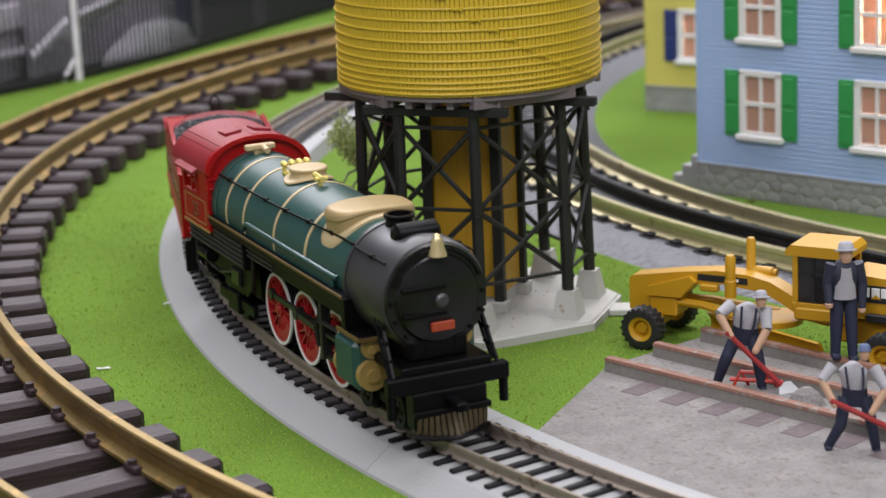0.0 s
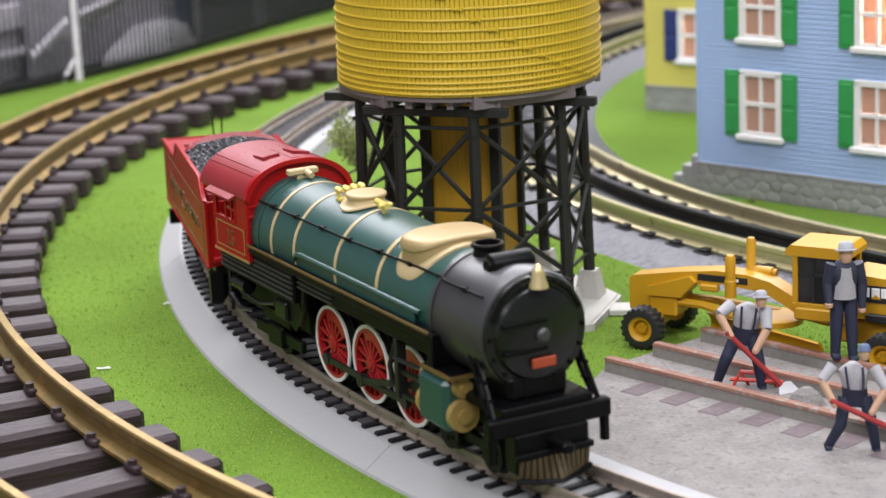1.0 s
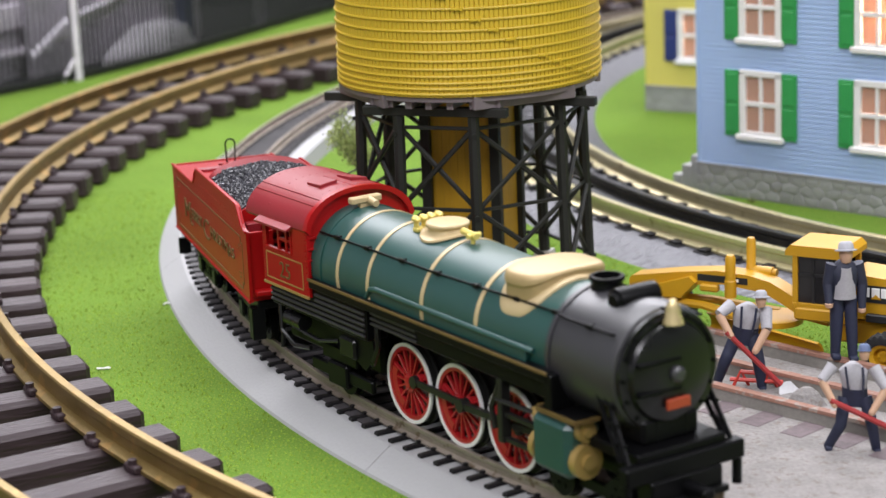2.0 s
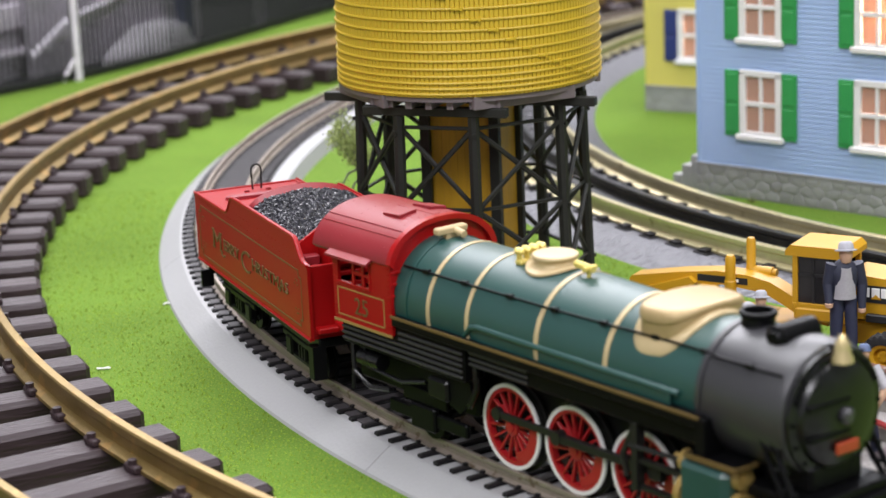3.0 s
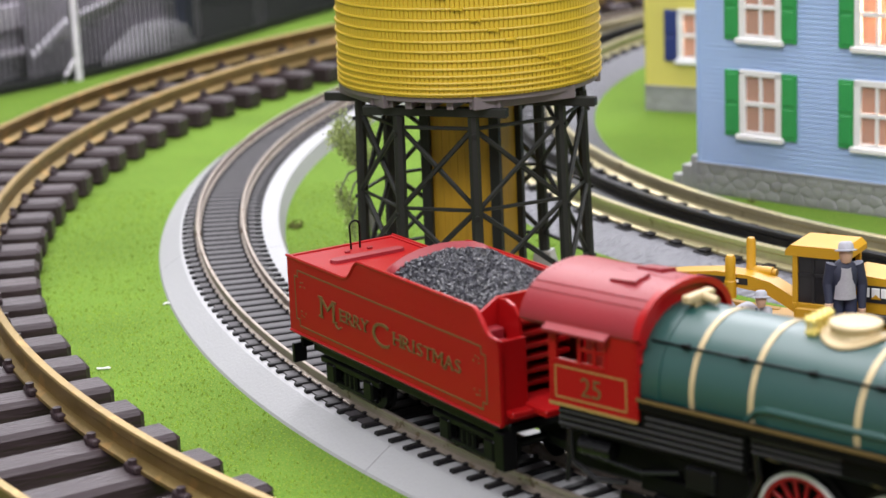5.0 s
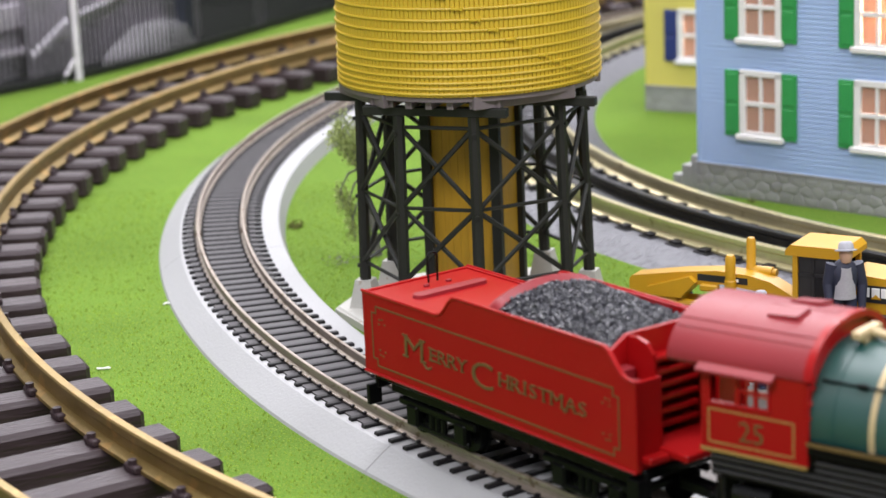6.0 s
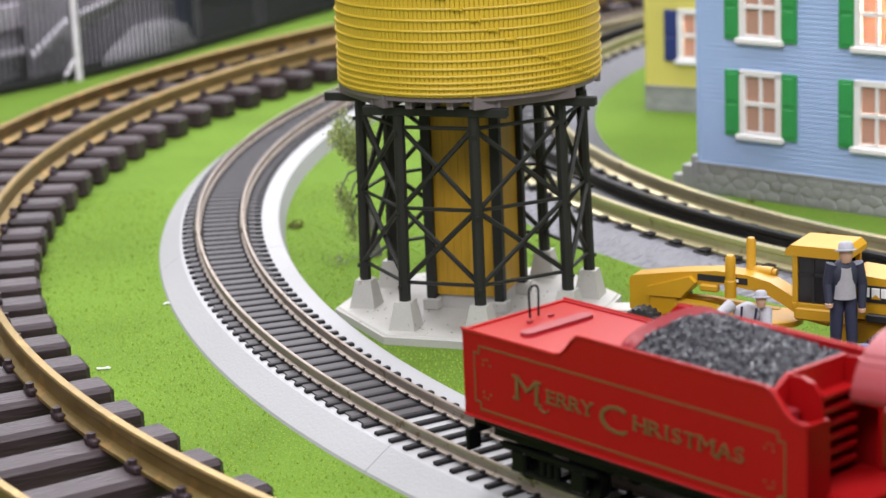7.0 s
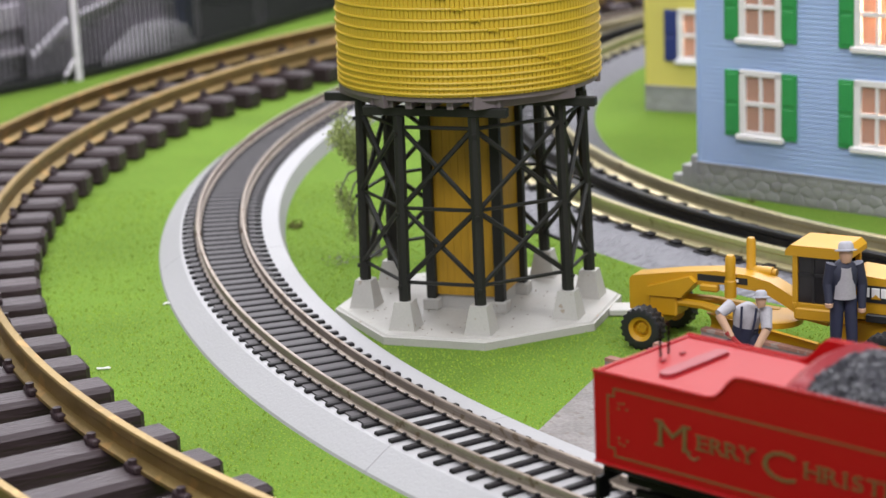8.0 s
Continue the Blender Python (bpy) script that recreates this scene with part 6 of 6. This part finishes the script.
for z0, z1, w in ((2, 4.2, 1.2), (52, 54, 1.2)):
    g = Geo()
    g.sweep([(-w, z0), (w, z0), (w, z1), (-w, z1)], fpath)
    part("fence_rail", g, FENCEBLACK, fence, smooth=0)
g = Geo()
g.box(-0.65, 0.65, -0.65, 0.65, 0, 56, 0.1)
bar = g.mesh("bar", FENCEBLACK, 0)
for p, s in along(fpath, 3.9, 1.0):
    part("bar", bar, None, fence, at=set_pose(p, s))
post = thing("white_post", "white post with a slanting brace beside the fence", "post", at=mm(-195.8, 1149.5, 0, 0, 0, 35))
part("shaft", Geo().box(-1.9, 1.9, -1.9, 1.9, 0, 80, 0.4), PALE, post)
g = Geo()
g.tube([(-10, -1, 0.8), (-2, -1, 12)], 1.2, 8)
part("brace", g, PALE, post)
out = Vector((-0.85, 0.5, 0))
fd = Vector((0.5, 0.85, 0))


def behind(name, label, cat, px, py, off, parts):
    ob = thing(name, label, cat)
    m = Matrix((fd, out, UP)).transposed().to_4x4()
    m.translation = (Vector((px, py, 0)) + out * off) * 0.001
    ob.matrix_basis = m
    for nm, g, mt in parts:
        part(nm, g, mt, ob)
    return ob


g = Geo()
g.box(-120, 85, 0, 3, 29, 42, 0.5)
g2 = Geo()
g2.box(-120, 78, -2, 1, 14, 18, 0.5)
g3 = Geo()
g3.box(-120, 85, 3.2, 5, 0, 60, 0.5)
behind("pale_barrier", "pale grey barrier boards behind the fence", "barrier", -193, 1153, 34, [("top_board", g, PALE), ("low_board", g2, PALE), ("back_board", g3, MIDGREY)])
g = Geo()
rnd = random.Random(5)
rows = []
for j in range(9):
    u = j / 8
    rows.append((1 - u * u * 0.6 - (0.4 if j == 8 else 0)) * 1.0)
v, n = [], 28
for j in range(9):
    for i in range(n):
        a = 2 * math.pi * i / n
        k = math.cos(math.pi / 2 * j / 8)
        q = 1 + 0.18 * noise.noise((math.cos(a) * 1.5, math.sin(a) * 1.5, j * 0.4))
        v.append((46 * k * math.cos(a) * q, 10 * k * math.sin(a) * q, 19 * math.sin(math.pi / 2 * j / 8) * q))
g.add(v, [(j * n + i, j * n + (i + 1) % n, (j + 1) * n + (i + 1) % n, (j + 1) * n + i) for j in range(8) for i in range(n)])
rail_ = Geo()
for i in range(7):
    rail_.tube([(-20 + 13 * i, 4, 14 + 3 * i), (10 + 13 * i, 2, 30 + 2 * i), (44 + 11 * i, 0, 36 + 2 * i)], 2.2, 6)
bk = Geo()
bk.box(-12, 150, 12, 14, 0, 62, 0.5)
behind("display_board", "mid grey board with pale struts leaning behind the fence", "board", -193, 1153, 16, [("board", bk, MIDGREY), ("strut", rail_, MIDPALE)])
behind("white_bundle", "crumpled pale grey cloth bundle behind the fence", "bundle", -150, 1222, 16, [("cloth", g, MIDPALE)])
behind("navy_post", "dark navy post behind the fence", "post", -137, 1248, 12, [("shaft", Geo().box(-4, 4, -4, 4, 0, 90, 0.6), NAVYPOST)])
behind("grey_post", "slim grey post behind the fence", "post", -98, 1322, 12, [("shaft", Geo().box(-3.5, 3.5, -3, 3, 0, 90, 0.6), MIDGREY)])
g = Geo()
fr = []
for i in range(80):
    p = Vector((-420, 940, 0)) + fd * (i * 10.5) + out * (40 + 6 * math.sin(i * 0.9) + 4 * math.sin(i * 2.1))
    fr.append((p, out, UP))
g.sweep([(0, 0.5), (3, 0.5), (3, 260), (0, 260)], fr)
apron = Geo()
apron.sweep([(2.0, 0.2), (170, 0.2), (170, 1.0), (2.0, 1.0)], fpath)
tagged(part("dark_apron", apron, GREYCLOTH), "dark grey cloth laid flat behind the fence", "cloth")
tagged(part("dark_curtain", g, GREYCLOTH, smooth=50), "dark grey cloth curtain hanging behind the fence", "curtain")

# ---- dried tree behind the tower, tufts and litter on the grass ----
BARK = material("grey_dry_bark", (0.17, 0.16, 0.15), 0.85, fine=900, coarse=150, vary=0.3, bump=0.8, depth=0.0004)
LEAF = material("pale_lichen_leaf", (0.36, 0.42, 0.16), 0.85, vary=0.2, bump=0.2, island=0.4, spec=0.2)
tree = thing("dried_tree", "small dried model tree with pale lichen foliage", "tree", at=mm(-25.5, 736, 0) @ Matrix.Diagonal((0.72, 0.8, 0.95, 1)))
rnd = random.Random(21)
g = Geo()
for k in range(7):
    a = k * 0.9
    g.tube([(4.0 * math.cos(a) * (1 - t) + 0.6 * t * math.cos(a + 2 * t) - 3 * t, 3 * math.sin(a) * (1 - t) + 0.6 * t * math.sin(a + 2 * t), 34 * t) for t in [i / 8 for i in range(9)]], [1.3 - 0.5 * i / 8 for i in range(9)], 6)
trunk = part("trunk", g, BARK, tree, "grey twisted trunk")
tips = []
for k in range(9):
    p = Vector((-3, 0, 31 + rnd.uniform(-3, 2)))
    d = Vector((rnd.uniform(-0.55, 0.25), rnd.uniform(-0.5, 0.5), rnd.uniform(0.7, 1.0))).normalized()
    pts = [p.copy()]
    for i in range(7):
        d = (d + Vector((rnd.uniform(-0.35, 0.3), rnd.uniform(-0.3, 0.3), rnd.uniform(-0.25, 0.2)))).normalized()
        p = p + d * 3.2
        pts.append(p.copy())
    tips += pts[3:]
    g = Geo()
    g.tube(pts, [0.5 - 0.05 * i for i in range(8)], 6)
    part("limb", g, BARK, tree)
for x, z in ((-10, 22), (-14, 26), (-9, 14)):
    tips += [Vector((x, rnd.uniform(-2, 2), z - 2 * i)) for i in range(4)]
    g = Geo()
    g.tube([(-4, 0, z + 8), (x * 0.7, 0, z + 6), (x, 0, z), (x + 1, 0, z - 8)], [0.6, 0.5, 0.4, 0.3], 5)
    part("limb", g, BARK, tree)
g = Geo()
for p in tips:
    for i in range(75):
        c = p + Vector((rnd.gauss(0, 1.7), rnd.gauss(0, 1.7), rnd.gauss(0, 1.7)))
        q = Euler((rnd.uniform(0, 6), rnd.uniform(0, 6), rnd.uniform(0, 6))).to_matrix()
        s = rnd.uniform(0.35, 0.8)
        g.add([c + q @ Vector(w) * s for w in ((1, 0, 0), (0, 0.7, 0.1), (-1, 0, 0.2), (0, -0.7, 0))], [(0, 1, 2, 3)])
tagged(part("crown", g, LEAF, tree, "ragged pale green lichen crown", smooth=0), kind="stuff")


def tuft(name, label, at, n, spread, mat_, size=1.0):
    g = Geo()
    for i in range(n):
        c = Vector((rnd.gauss(0, spread), rnd.gauss(0, spread), abs(rnd.gauss(0, spread * 0.7))))
        q = Euler((rnd.uniform(0, 6), rnd.uniform(0, 6), rnd.uniform(0, 6))).to_matrix()
        s = size * rnd.uniform(0.4, 1.0)
        g.add([c + q @ Vector(w) * s for w in ((1, 0, 0), (0, 0.5, 0.1), (-1, 0, 0.2), (0, -0.5, 0))], [(0, 1, 2, 3)])
    return tagged(part(name, g, mat_, at=at, smooth=0), label, "tuft")


TUFT = material("brown_green_tuft", (0.13, 0.14, 0.03), 0.9, vary=0.2, island=0.4)
tuft("grass_tuft", "brown-green loose tuft lying on the grass", mm(-56, 781.8, 0.3), 90, 1.5, TUFT)
tuft("grass_tuft", "dark loose tuft on the pale base plate", mm(-18.5, 690, 3.2), 50, 1.3, TUFT, 0.8)
tuft("grass_tuft", "brown-green loose tuft by the stone foundation", mm(120, 792, 0.3), 40, 0.9, TUFT, 0.7)
GREYBIT = material("grey_bark_crumb", (0.25, 0.24, 0.22), 0.85, vary=0.2, island=0.3)
tuft("bark_crumbs", "grey bark crumbs scattered beside the tree", mm(-37, 725, 0.2), 60, 2.4, GREYBIT, 0.7)
LINT = material("white_lint", (0.75, 0.75, 0.72), 0.8, vary=0.05)
for x, y, ln in ((-104, 611, 4.0), (-93.2, 681.3, 2.4), (62, 646, 2.6), (77, 606, 3.0)):
    g = Geo()
    for j in range(3):
        g.tube([(ln * (i / 6 - 0.5) + rnd.uniform(-0.3, 0.3), rnd.uniform(-0.5, 0.5), 0.35 + rnd.uniform(0, 0.3)) for i in range(7)], 0.26, 5)
    tagged(part("white_lint", g, LINT, at=mm(x, y, 0.1, 0, 0, rnd.uniform(-20, 20))), "scrap of white lint on the grass", "litter", group="lint scraps")
# dirt specks on the base plate
SPECK = material("brown_speck", (0.16, 0.10, 0.06), 0.9, vary=0.2)
g = Geo()
for i in range(90):
    a, r = rnd.uniform(0, 6.28), 44 * math.sqrt(rnd.random())
    c = Vector((TX + r * 0.9 * math.cos(a), TY + r * 0.9 * math.sin(a), 3.05))
    s = rnd.uniform(0.15, 0.4)
    g.add([c + Vector(w) * s for w in ((1, 0, 0), (0.2, 0.8, 0), (-0.9, 0.1, 0), (-0.1, -0.8, 0), (0, 0, 0.8))], [(0, 1, 4), (1, 2, 4), (2, 3, 4), (3, 0, 4)])
tagged(part("dirt_specks", g, SPECK, smooth=0), "brown dirt specks on the pale base plate", "dirt", kind="stuff")
# raised turf grains where the camera is close
g = Geo()
for i in range(52000):
    x, y = rnd.uniform(-150, 175), rnd.uniform(440, 860)
    if abs(x) > 0.25 * y + 20:
        continue
    dh = math.hypot(x - HO[0], y - HO[1]) - HO[2]
    if -24 < dh < 24 or math.hypot(x - TX, y - TY) < 45 or (x > 30 and y < 600 - (x - 47) * 0.0 and dh < 0 and x > 31 + max(0, (y - 537)) * 0.27):
        continue
    if math.hypot(x - OG[0], y - OG[1]) < OG[2] + 38:
        continue
    s = rnd.uniform(0.2, 0.5)
    h = s * rnd.uniform(0.8, 1.7)
    a = rnd.uniform(0, 6.28)
    p = [Vector((x + s * math.cos(a + q), y + s * math.sin(a + q), -0.05)) for q in (0, 2.1, 4.2)]
    g.add(p + [Vector((x + rnd.uniform(-0.2, 0.2), y, h))], [(0, 1, 3), (1, 2, 3), (2, 0, 3)])
tagged(part("turf_grains", g, TURF, smooth=0), "loose green turf grains over the mat", "turf", kind="stuff")


motions()
